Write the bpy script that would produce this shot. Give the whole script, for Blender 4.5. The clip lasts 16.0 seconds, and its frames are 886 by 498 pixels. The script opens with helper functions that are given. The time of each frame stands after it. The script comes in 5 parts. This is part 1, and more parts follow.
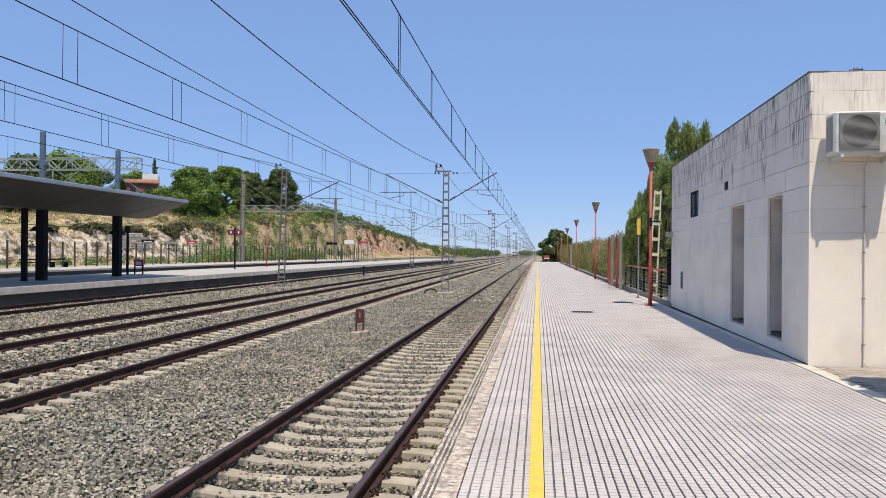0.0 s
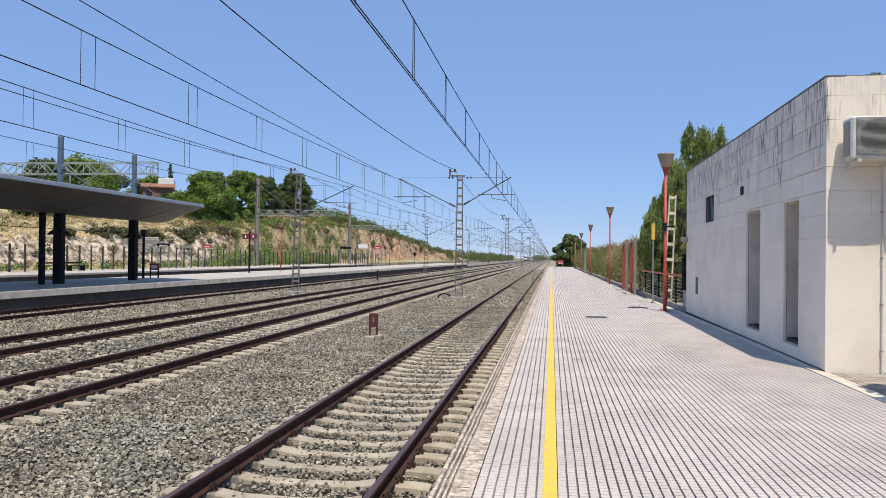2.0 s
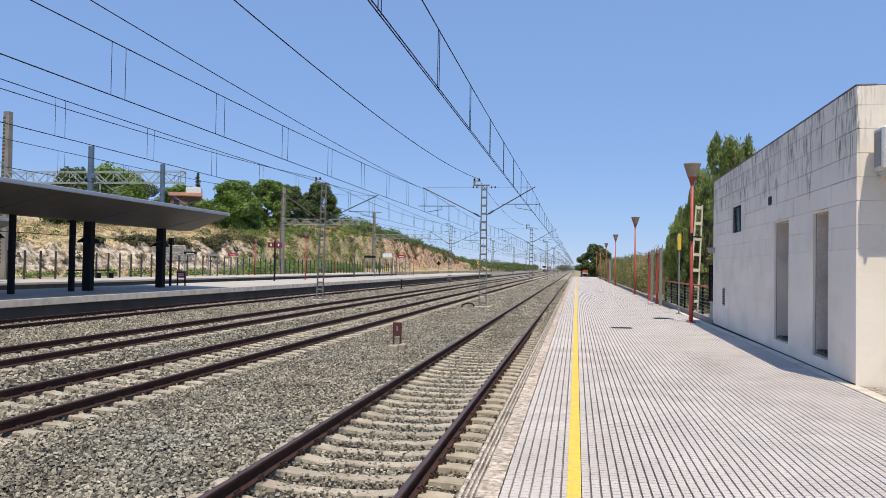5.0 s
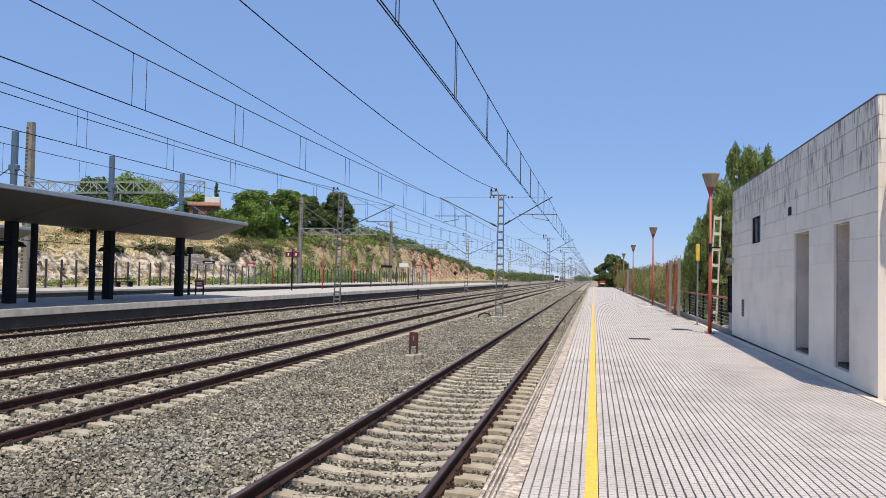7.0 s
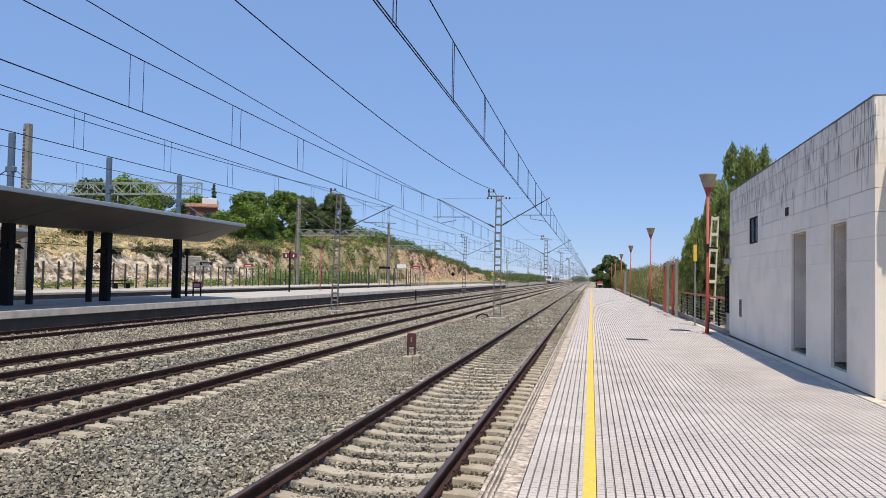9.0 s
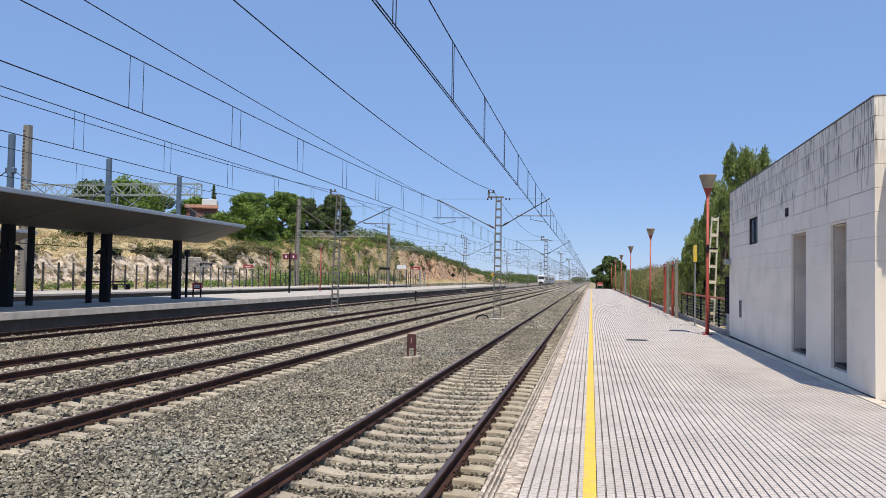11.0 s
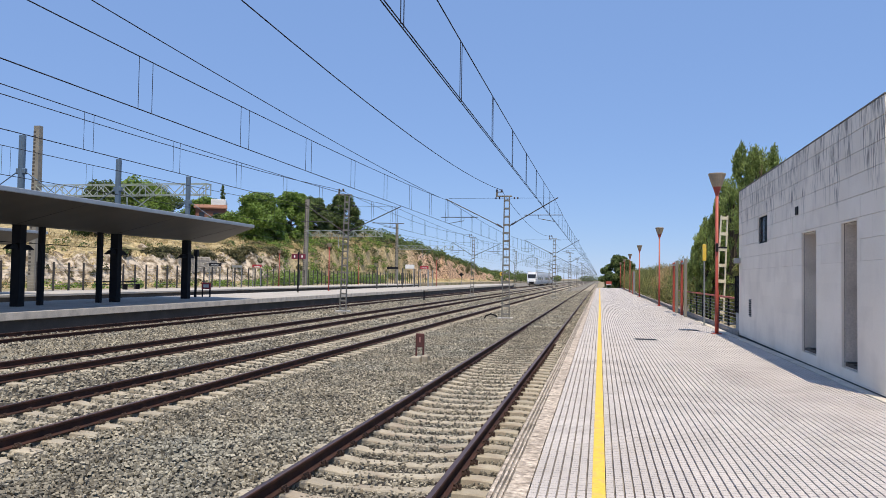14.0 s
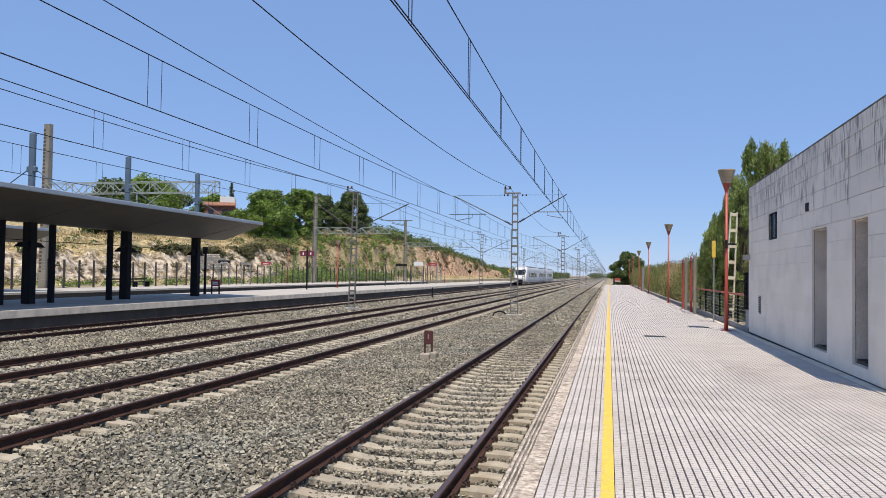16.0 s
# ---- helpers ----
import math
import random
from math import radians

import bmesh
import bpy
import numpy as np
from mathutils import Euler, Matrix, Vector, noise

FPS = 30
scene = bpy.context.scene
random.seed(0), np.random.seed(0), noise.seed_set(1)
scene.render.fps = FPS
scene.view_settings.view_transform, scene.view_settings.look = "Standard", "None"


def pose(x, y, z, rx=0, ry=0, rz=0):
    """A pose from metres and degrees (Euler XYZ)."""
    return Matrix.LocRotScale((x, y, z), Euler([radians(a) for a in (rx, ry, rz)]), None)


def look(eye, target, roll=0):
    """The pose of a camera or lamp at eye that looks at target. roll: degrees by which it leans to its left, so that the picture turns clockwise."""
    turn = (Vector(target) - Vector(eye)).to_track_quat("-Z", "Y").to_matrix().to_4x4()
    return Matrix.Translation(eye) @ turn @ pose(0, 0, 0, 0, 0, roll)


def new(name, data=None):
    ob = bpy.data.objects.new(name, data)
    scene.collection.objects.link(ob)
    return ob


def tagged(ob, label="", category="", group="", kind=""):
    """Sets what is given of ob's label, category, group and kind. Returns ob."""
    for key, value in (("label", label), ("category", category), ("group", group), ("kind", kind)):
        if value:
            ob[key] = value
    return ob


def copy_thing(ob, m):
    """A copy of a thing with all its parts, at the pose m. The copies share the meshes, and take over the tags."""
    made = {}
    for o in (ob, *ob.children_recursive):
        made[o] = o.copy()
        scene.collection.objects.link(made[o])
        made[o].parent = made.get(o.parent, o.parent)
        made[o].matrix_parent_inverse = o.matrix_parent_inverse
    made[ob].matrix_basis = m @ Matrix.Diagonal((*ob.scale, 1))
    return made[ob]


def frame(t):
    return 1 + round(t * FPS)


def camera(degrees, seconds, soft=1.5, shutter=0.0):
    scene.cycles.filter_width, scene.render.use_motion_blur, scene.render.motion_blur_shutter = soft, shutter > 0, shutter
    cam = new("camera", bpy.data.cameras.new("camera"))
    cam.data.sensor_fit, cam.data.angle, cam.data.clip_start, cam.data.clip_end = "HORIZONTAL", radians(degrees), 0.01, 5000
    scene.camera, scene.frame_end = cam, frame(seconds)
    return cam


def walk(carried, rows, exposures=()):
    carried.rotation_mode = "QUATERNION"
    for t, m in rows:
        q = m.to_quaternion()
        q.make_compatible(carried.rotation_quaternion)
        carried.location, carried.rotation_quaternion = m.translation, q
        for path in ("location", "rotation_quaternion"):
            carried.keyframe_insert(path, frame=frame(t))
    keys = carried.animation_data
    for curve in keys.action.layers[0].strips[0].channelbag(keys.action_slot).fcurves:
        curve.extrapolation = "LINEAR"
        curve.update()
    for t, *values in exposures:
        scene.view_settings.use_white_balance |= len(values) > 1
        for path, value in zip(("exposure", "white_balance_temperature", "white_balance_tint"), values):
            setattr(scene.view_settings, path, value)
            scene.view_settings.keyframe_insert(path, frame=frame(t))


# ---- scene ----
# The camera stands on the platform, hand-held, and turns slowly to the left.
cam = camera(60, 16.0, 0.75)
TURNS = [
    (0.0, 90.28, -0.48, 7.05),
    (0.5, 90.30, -0.50, 7.16),
    (1.0, 90.39, -0.55, 7.53),
    (1.5, 90.44, -0.58, 7.74),
    (2.0, 90.61, -0.63, 8.07),
    (2.5, 91.02, -0.68, 8.68),
    (3.0, 91.22, -0.66, 8.91),
    (3.5, 91.25, -0.68, 9.05),
    (4.0, 91.26, -0.74, 9.19),
    (6.5, 91.72, -1.12, 10.99),
    (7.0, 92.00, -1.12, 11.10),
    (7.5, 91.95, -1.09, 10.96),
    (8.0, 91.93, -1.08, 10.81),
    (8.5, 91.89, -1.06, 10.68),
    (9.0, 92.08, -1.00, 10.93),
    (11.5, 92.18, -0.94, 10.94),
    (12.0, 92.24, -0.96, 11.14),
    (12.5, 92.26, -0.91, 11.24),
    (13.0, 92.25, -0.92, 11.34),
    (13.5, 92.16, -0.89, 11.38),
    (14.0, 92.09, -0.87, 11.55),
    (14.5, 92.02, -0.85, 11.75),
    (15.0, 91.94, -0.82, 11.96),
    (15.5, 91.88, -0.81, 12.07),
    (16.0, 91.86, -0.81, 12.18),
]
walk(cam, [(t, pose(0, 0, 1.5, rx, ry, rz)) for t, rx, ry, rz in TURNS], [(0.0, 0.0, 6750, 10), (16.0, 0.0, 6750, 10)])

# ---- light ----
world = bpy.data.worlds.new("sky")
scene.world = world
world.use_nodes = True
wn = world.node_tree
sky = wn.nodes.new("ShaderNodeTexSky")
sky.sky_type, sky.sun_disc = "NISHITA", False
SUN_TO = Vector((0.55, -1.5, 4.0)).normalized()
sky.sun_elevation = math.asin(SUN_TO.z)
sky.sun_rotation = math.atan2(SUN_TO.x, SUN_TO.y)
sky.altitude, sky.air_density, sky.dust_density, sky.ozone_density = 3500, 1.25, 0.0, 3.0
wn.nodes["Background"].inputs["Strength"].default_value = 0.138
haze = wn.nodes.new("ShaderNodeMix")     # a clear, even summer blue over the whole sky
haze.data_type = "RGBA"
haze.inputs[0].default_value = 0.68
haze.inputs[7].default_value = (1.74, 3.06, 6.25, 1)
wn.links.new(sky.outputs[0], haze.inputs[6])
wn.links.new(haze.outputs[2], wn.nodes["Background"].inputs["Color"])
sun = new("sun", bpy.data.lights.new("sun", "SUN"))
sun.data.energy, sun.data.angle, sun.data.color = 4.9, radians(0.53), (1.0, 0.91, 0.77)
sun.matrix_world = look(SUN_TO * 60, (0, 0, 0))
scene.view_settings.exposure = 0.0


# ---- materials ----
def mat(name, a, b=None, scale=3.0, rough=0.8, metal=0.0, bump=0.0, bscale=40.0, grain=0.12, stain=None, sscale=0.6, samount=0.5,
        spread=0.0, stretch=(1, 1, 1), spec=0.5):
    """A procedural surface: two colours mixed by broad noise, fine grain, optional stains, bump, and a random shift from piece to piece."""
    m = bpy.data.materials.new(name)
    m.use_nodes = True
    nt = m.node_tree
    n, l = nt.nodes, nt.links
    out = n["Principled BSDF"]
    out.inputs["Roughness"].default_value, out.inputs["Metallic"].default_value = rough, metal
    out.inputs["Specular IOR Level"].default_value = spec
    b = b or tuple(c * 0.8 for c in a)
    co = n.new("ShaderNodeTexCoord")
    mp = n.new("ShaderNodeMapping")
    mp.inputs["Scale"].default_value = stretch
    if spread:      # pieces that share a mesh do not share their marks
        oi0, add = n.new("ShaderNodeObjectInfo"), n.new("ShaderNodeVectorMath")
        l.new(co.outputs["Object"], add.inputs[0])
        l.new(oi0.outputs["Location"], add.inputs[1])
        l.new(add.outputs[0], mp.inputs[0])
    else:
        l.new(co.outputs["Object"], mp.inputs[0])

    def noise_tex(s, detail=4.0):
        t = n.new("ShaderNodeTexNoise")
        t.inputs["Scale"].default_value, t.inputs["Detail"].default_value = s, detail
        l.new(mp.outputs[0], t.inputs["Vector"])
        return t

    def ramp(src, lo, hi):
        r = n.new("ShaderNodeMapRange")
        r.inputs[1].default_value, r.inputs[2].default_value = lo, hi
        l.new(src, r.inputs[0])
        return r.outputs[0]

    def mix(fac, c1, c2, mode="MIX"):
        x = n.new("ShaderNodeMix")
        x.data_type, x.blend_type = "RGBA", mode
        for sock, v in ((x.inputs[0], fac), (x.inputs[6], c1), (x.inputs[7], c2)):
            if isinstance(v, (int, float)):
                sock.default_value = v
            elif isinstance(v, tuple):
                sock.default_value = (*v, 1)
            else:
                l.new(v, sock)
        return x.outputs[2]

    col = mix(ramp(noise_tex(scale).outputs[0], 0.35, 0.65), tuple(a), tuple(b))
    fine = noise_tex(bscale, 3.0)
    if grain:
        g = n.new("ShaderNodeMapRange")
        g.inputs[1].default_value, g.inputs[2].default_value, g.inputs[3].default_value, g.inputs[4].default_value = 0.3, 0.7, 1 - grain, 1 + grain
        l.new(fine.outputs[0], g.inputs[0])
        col = mix(1.0, col, g.outputs[0], "MULTIPLY")
    if stain:
        f = n.new("ShaderNodeMath")
        f.operation = "MULTIPLY"
        f.inputs[1].default_value = samount
        l.new(ramp(noise_tex(sscale, 6.0).outputs[0], 0.5, 0.68), f.inputs[0])
        col = mix(f.outputs[0], col, tuple(stain))
    if spread:
        oi = n.new("ShaderNodeObjectInfo")
        g = n.new("ShaderNodeMapRange")
        g.inputs[3].default_value, g.inputs[4].default_value = 1 - spread, 1 + spread
        l.new(oi.outputs["Random"], g.inputs[0])
        col = mix(1.0, col, g.outputs[0], "MULTIPLY")
    l.new(col, out.inputs["Base Color"])
    if bump:
        bp = n.new("ShaderNodeBump")
        bp.inputs["Strength"].default_value, bp.inputs["Distance"].default_value = 0.6, bump
        l.new(fine.outputs[0], bp.inputs["Height"])
        l.new(bp.outputs[0], out.inputs["Normal"])
    return m


def island_tint(m, spread):
    """Each loose piece of a joined mesh gets its own shade."""
    n, l = m.node_tree.nodes, m.node_tree.links
    bsdf = n["Principled BSDF"]
    src = bsdf.inputs["Base Color"].links[0].from_socket
    geo = n.new("ShaderNodeNewGeometry")
    g = n.new("ShaderNodeMapRange")
    g.inputs[3].default_value, g.inputs[4].default_value = 1 - spread, 1 + spread
    l.new(geo.outputs["Random Per Island"], g.inputs[0])
    x = n.new("ShaderNodeMix")
    x.data_type, x.blend_type = "RGBA", "MULTIPLY"
    x.inputs[0].default_value = 1
    l.new(src, x.inputs[6])
    l.new(g.outputs[0], x.inputs[7])
    l.new(x.outputs[2], bsdf.inputs["Base Color"])
    return m


M_STONE = island_tint(mat("ballast_stone", (0.32, 0.287, 0.22), (0.195, 0.176, 0.137), 1.1, 0.9, grain=0.2, bscale=60, stain=(0.245, 0.245, 0.21), sscale=0.35, samount=0.55), 0.6)
M_BALLAST = mat("ballast_bed", (0.235, 0.215, 0.175), (0.13, 0.12, 0.098), 9.0, 0.95, bump=0.05, bscale=16, grain=0.55, stain=(0.22, 0.17, 0.12), sscale=0.2, samount=0.45)
M_SLEEPER = mat("sleeper_concrete", (0.42, 0.37, 0.285), (0.33, 0.29, 0.225), 4.0, 0.9, bump=0.004, bscale=70, spread=0.15, stain=(0.26, 0.20, 0.15), sscale=2.5, samount=0.5)
M_RAIL = mat("rusty_rail_steel", (0.068, 0.030, 0.021), (0.038, 0.02, 0.016), 5.0, 0.75, spec=0.25, bump=0.002, bscale=60)
M_RAILTOP = mat("worn_rail_top", (0.13, 0.085, 0.075), (0.085, 0.055, 0.05), 1.5, 0.5, metal=0.3, stretch=(1, 0.1, 1))
# near-black, so the gaps between loose stones have their shadow painted in
M_GAPSHADE = mat("ballast_gap_shade", (0.05, 0.042, 0.032), (0.026, 0.022, 0.018), 9.0, 0.95, bump=0.03, bscale=25, grain=0.4)
M_CLIP = mat("rusty_clip", (0.075, 0.040, 0.028), (0.045, 0.028, 0.022), 20, 0.8, metal=0.2)
M_TILE = mat("ribbed_cement_tile", (0.525, 0.48, 0.445), (0.47, 0.428, 0.398), 1.2, 0.85, bump=0.004, bscale=150, grain=0.16, spread=0.06, stain=(0.36, 0.32, 0.285), sscale=1.1, samount=0.4)
M_GROOVE = mat("tile_groove_dirt", (0.13, 0.12, 0.11), (0.09, 0.085, 0.08), 6, 0.95, grain=0.3, bscale=25, stain=(0.40, 0.37, 0.34), sscale=1.3, samount=0.75)
M_EDGE = mat("edge_stone", (0.60, 0.51, 0.42), (0.38, 0.315, 0.25), 8.0, 0.9, bump=0.04, bscale=24, grain=0.4, stain=(0.15, 0.12, 0.095), sscale=11.0, samount=0.85, spread=0.12)
M_YELLOW = mat("yellow_line_paint", (0.80, 0.53, 0.06), (0.74, 0.47, 0.05), 5, 0.6, grain=0.12, stain=(0.45, 0.36, 0.22), sscale=9, samount=0.5)
M_CONC = mat("concrete", (0.46, 0.44, 0.41), (0.37, 0.355, 0.33), 1.2, 0.9, bump=0.006, bscale=30, stain=(0.24, 0.22, 0.20), sscale=0.9, samount=0.5)
# near-black: carries the shade of the platform faces, also small dark concrete parts
M_DARKSHADE = mat("dark_concrete_and_shade", (0.085, 0.075, 0.065), (0.06, 0.053, 0.046), 1.0, 0.95, bump=0.01, bscale=20, stain=(0.05, 0.045, 0.04), sscale=0.8, samount=0.6)
M_WALL = mat("pale_wall_blocks", (0.88, 0.80, 0.685), (0.83, 0.75, 0.635), 0.8, 0.88, bump=0.0006, bscale=60, grain=0.03, spread=0.025, stain=(0.62, 0.55, 0.46), sscale=1.3, samount=0.35)


def streak_wall(m):
    """Black water streaks that run down from the coping, broken and of uneven length."""
    n, l = m.node_tree.nodes, m.node_tree.links
    bsdf = n["Principled BSDF"]
    src = bsdf.inputs["Base Color"].links[0].from_socket
    co, sep = n.new("ShaderNodeTexCoord"), n.new("ShaderNodeSeparateXYZ")
    l.new(co.outputs["Object"], sep.inputs[0])

    def streak(scale, size, lo, hi):
        mp, t, r = n.new("ShaderNodeMapping"), n.new("ShaderNodeTexNoise"), n.new("ShaderNodeMapRange")
        mp.inputs["Scale"].default_value = scale
        t.inputs["Scale"].default_value, t.inputs["Detail"].default_value = size, 3
        r.inputs[1].default_value, r.inputs[2].default_value = lo, hi
        l.new(co.outputs["Object"], mp.inputs[0])
        l.new(mp.outputs[0], t.inputs["Vector"])
        l.new(t.outputs[0], r.inputs[0])
        return r.outputs[0]

    def math_node(op, a, b):
        x = n.new("ShaderNodeMath")
        x.operation = op
        for sock, v in zip(x.inputs, (a, b)):
            if isinstance(v, (int, float)):
                sock.default_value = v
            else:
                l.new(v, sock)
        return x.outputs[0]

    thin = streak((1, 1, 0.11), 24.0, 0.50, 0.58)
    length = streak((1, 1, 0.05), 2.2, 0.3, 0.7)
    reach = n.new("ShaderNodeMapRange")
    l.new(math_node("ADD", sep.outputs["Z"], math_node("MULTIPLY", length, 0.9)), reach.inputs[0])
    reach.inputs[1].default_value, reach.inputs[2].default_value = 3.4, 3.8
    patch = streak((1, 1, 0.5), 2.0, 0.36, 0.52)
    side = n.new("ShaderNodeMapRange")      # the end wall stays cleaner than the long wall
    l.new(sep.outputs["X"], side.inputs[0])
    side.inputs[1].default_value, side.inputs[2].default_value, side.inputs[3].default_value, side.inputs[4].default_value = 0.03, 0.06, 1.0, 0.25
    f = math_node("MULTIPLY", math_node("MULTIPLY", thin, reach.outputs[0]), math_node("MULTIPLY", math_node("MULTIPLY", patch, side.outputs[0]), 0.8))
    x = n.new("ShaderNodeMix")
    x.data_type = "RGBA"
    x.inputs[7].default_value = (0.14, 0.125, 0.11, 1)
    l.new(f, x.inputs[0])
    l.new(src, x.inputs[6])
    l.new(x.outputs[2], bsdf.inputs["Base Color"])


streak_wall(M_WALL)
M_JOINT = mat("wall_joint", (0.24, 0.215, 0.185), None, 3, 0.95)
M_SKIRT = mat("pale_cement_strip", (0.62, 0.56, 0.46), (0.54, 0.48, 0.40), 2, 0.85, bump=0.003, stain=(0.36, 0.30, 0.24), sscale=2, samount=0.4)
M_BRICKPAVE = mat("brown_block_paving", (0.36, 0.31, 0.26), (0.29, 0.25, 0.21), 6, 0.9, spread=0.12, bump=0.004, bscale=30, stain=(0.18, 0.16, 0.13), sscale=1.5, samount=0.5)
M_PAVE = mat("pale_platform_concrete", (0.47, 0.43, 0.38), (0.39, 0.36, 0.315), 0.8, 0.9, bump=0.004, bscale=30, stain=(0.36, 0.33, 0.29), sscale=0.7, samount=0.45)
# cream paler than the platform top: sunlight on the slab edge, put into colour
M_SLABLIT = mat("sunlit_edge_slab", (0.76, 0.67, 0.54), (0.62, 0.545, 0.44), 1.5, 0.85, stain=(0.30, 0.26, 0.21), sscale=1.6, samount=0.45)
M_RED = mat("faded_red_paint", (0.42, 0.075, 0.05), (0.36, 0.06, 0.04), 3, 0.5, stain=(0.30, 0.10, 0.06), sscale=4, samount=0.4)
M_MAROON = mat("maroon_sign", (0.16, 0.02, 0.04), (0.13, 0.02, 0.035), 3, 0.5)
M_WHITE = mat("white_panel", (0.75, 0.75, 0.74), (0.70, 0.70, 0.69), 3, 0.5)
M_GALV = mat("galvanised_steel", (0.30, 0.305, 0.295), (0.23, 0.235, 0.225), 2.0, 0.55, metal=0.35, bscale=30)
M_MAST = mat("weathered_mast_steel", (0.21, 0.205, 0.185), (0.14, 0.135, 0.12), 2.0, 0.7, metal=0.1, stain=(0.2, 0.13, 0.09), sscale=1.5, samount=0.4)
M_DARK = mat("dark_painted_steel", (0.014, 0.014, 0.016), (0.010, 0.010, 0.012), 3, 0.7, spec=0.2)
M_BLUE = mat("blue_grey_paint", (0.10, 0.15, 0.21), (0.085, 0.13, 0.18), 2, 0.5)
M_CANOPY = mat("canopy_grey_metal", (0.105, 0.087, 0.06), (0.085, 0.07, 0.05), 0.6, 0.6, stain=(0.13, 0.12, 0.10), sscale=0.5, samount=0.3)
M_WIRE = mat("copper_wire_dark", (0.035, 0.036, 0.046), (0.024, 0.025, 0.033), 2, 0.8, spec=0.1)
M_INSUL = mat("brown_insulator", (0.05, 0.025, 0.02), None, 3, 0.25)
M_DIRT = mat("dry_earth", (0.36, 0.29, 0.20), (0.27, 0.22, 0.13), 0.15, 0.95, bump=0.1, bscale=2.5, grain=0.25, stain=(0.13, 0.14, 0.05), sscale=0.2, samount=0.8)
M_LEAF = mat("green_leaves", (0.21, 0.31, 0.055), (0.11, 0.19, 0.032), 0.8, 0.6, grain=0.2, bscale=6)
M_LEAF2 = mat("pine_needles", (0.14, 0.19, 0.055), (0.07, 0.11, 0.032), 0.8, 0.7, grain=0.25, bscale=6)
M_LEAF3 = mat("olive_hedge_leaves", (0.29, 0.285, 0.10), (0.12, 0.14, 0.045), 0.5, 0.7, grain=0.25, bscale=5)
M_DRY = mat("dry_grass", (0.52, 0.41, 0.22), (0.37, 0.29, 0.145), 0.6, 0.9, grain=0.2, bscale=5)
M_BRUSH = mat("dark_olive_brush", (0.155, 0.14, 0.065), (0.08, 0.085, 0.035), 0.8, 0.75, grain=0.25, bscale=6)
M_RUBBLE = mat("grey_rubble", (0.46, 0.41, 0.34), (0.34, 0.30, 0.25), 3, 0.95, bump=0.02, bscale=14, spread=0.25)
# brighter copy of the pine needles, with sunlight put into the colour
M_PINE = mat("sunlit_pine_needles", (0.35, 0.42, 0.13), (0.18, 0.24, 0.07), 0.8, 0.7, grain=0.25, bscale=6)


def leafy(m):
    """Leaves let some light through."""
    n, l = m.node_tree.nodes, m.node_tree.links
    bsdf, out = n["Principled BSDF"], n["Material Output"]
    tr, mx = n.new("ShaderNodeBsdfTranslucent"), n.new("ShaderNodeMixShader")
    mx.inputs[0].default_value = 0.35
    l.new(bsdf.inputs["Base Color"].links[0].from_socket, tr.inputs[0])
    l.new(bsdf.outputs[0], mx.inputs[1])
    l.new(tr.outputs[0], mx.inputs[2])
    l.new(mx.outputs[0], out.inputs[0])


for _m in (M_LEAF, M_LEAF2, M_LEAF3, M_DRY, M_PINE, M_BRUSH):
    island_tint(_m, 0.4)
    leafy(_m)
M_BARK = mat("bark", (0.14, 0.11, 0.08), (0.09, 0.07, 0.05), 4, 0.95, bump=0.03, bscale=12)

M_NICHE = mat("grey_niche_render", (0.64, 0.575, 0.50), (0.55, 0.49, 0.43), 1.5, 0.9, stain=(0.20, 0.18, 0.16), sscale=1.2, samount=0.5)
M_COPING = mat("dark_coping", (0.13, 0.125, 0.12), (0.20, 0.19, 0.18), 3, 0.9)
M_DOOR = mat("grey_door", (0.62, 0.58, 0.53), (0.56, 0.52, 0.47), 2, 0.6)
M_MAROON2 = mat("rusty_maroon_paint", (0.11, 0.035, 0.03), (0.08, 0.03, 0.028), 8, 0.6)
M_PINK = mat("faded_pink_paint", (0.40, 0.20, 0.17), None, 8, 0.6)
M_ARM = mat("dull_arm_tube", (0.085, 0.083, 0.082), (0.055, 0.054, 0.054), 3, 0.6, metal=0.2)
M_CREAM = mat("cream_paint", (0.74, 0.67, 0.50), (0.64, 0.57, 0.41), 4, 0.6, stain=(0.3, 0.2, 0.12), sscale=5, samount=0.4)
M_FASCIA = mat("pale_blue_grey_metal", (0.36, 0.40, 0.44), (0.32, 0.36, 0.40), 1, 0.4, metal=0.2)
M_FENCE = mat("dark_fence_steel", (0.05, 0.045, 0.042), (0.035, 0.032, 0.03), 2, 0.7)
M_POLE = mat("aged_concrete_pole", (0.26, 0.24, 0.20), (0.19, 0.178, 0.15), 1.2, 0.9)
M_TRUSS = mat("pale_green_grey_steel", (0.34, 0.39, 0.35), (0.27, 0.31, 0.28), 2, 0.6, metal=0.1)
M_SIGNRED = mat("red_sign", (0.38, 0.03, 0.04), (0.33, 0.025, 0.035), 3, 0.5)
M_BRICKRED = mat("red_brick_far", (0.24, 0.11, 0.08), (0.19, 0.09, 0.065), 2, 0.9)
M_ROOF = mat("clay_roof", (0.30, 0.15, 0.10), (0.24, 0.12, 0.08), 2, 0.9)
M_TRAIN = mat("train_white_paint", (0.60, 0.61, 0.63), (0.55, 0.56, 0.58), 0.5, 0.35)
M_TRAINGREY = mat("train_grey_paint", (0.34, 0.34, 0.36), (0.30, 0.30, 0.32), 0.5, 0.4)
M_HEAD = mat("headlight_glass", (0.9, 0.9, 0.85), None, 3, 0.2)
M_HEAD.node_tree.nodes["Principled BSDF"].inputs["Emission Color"].default_value = (1, 0.95, 0.8, 1)
M_HEAD.node_tree.nodes["Principled BSDF"].inputs["Emission Strength"].default_value = 2.0


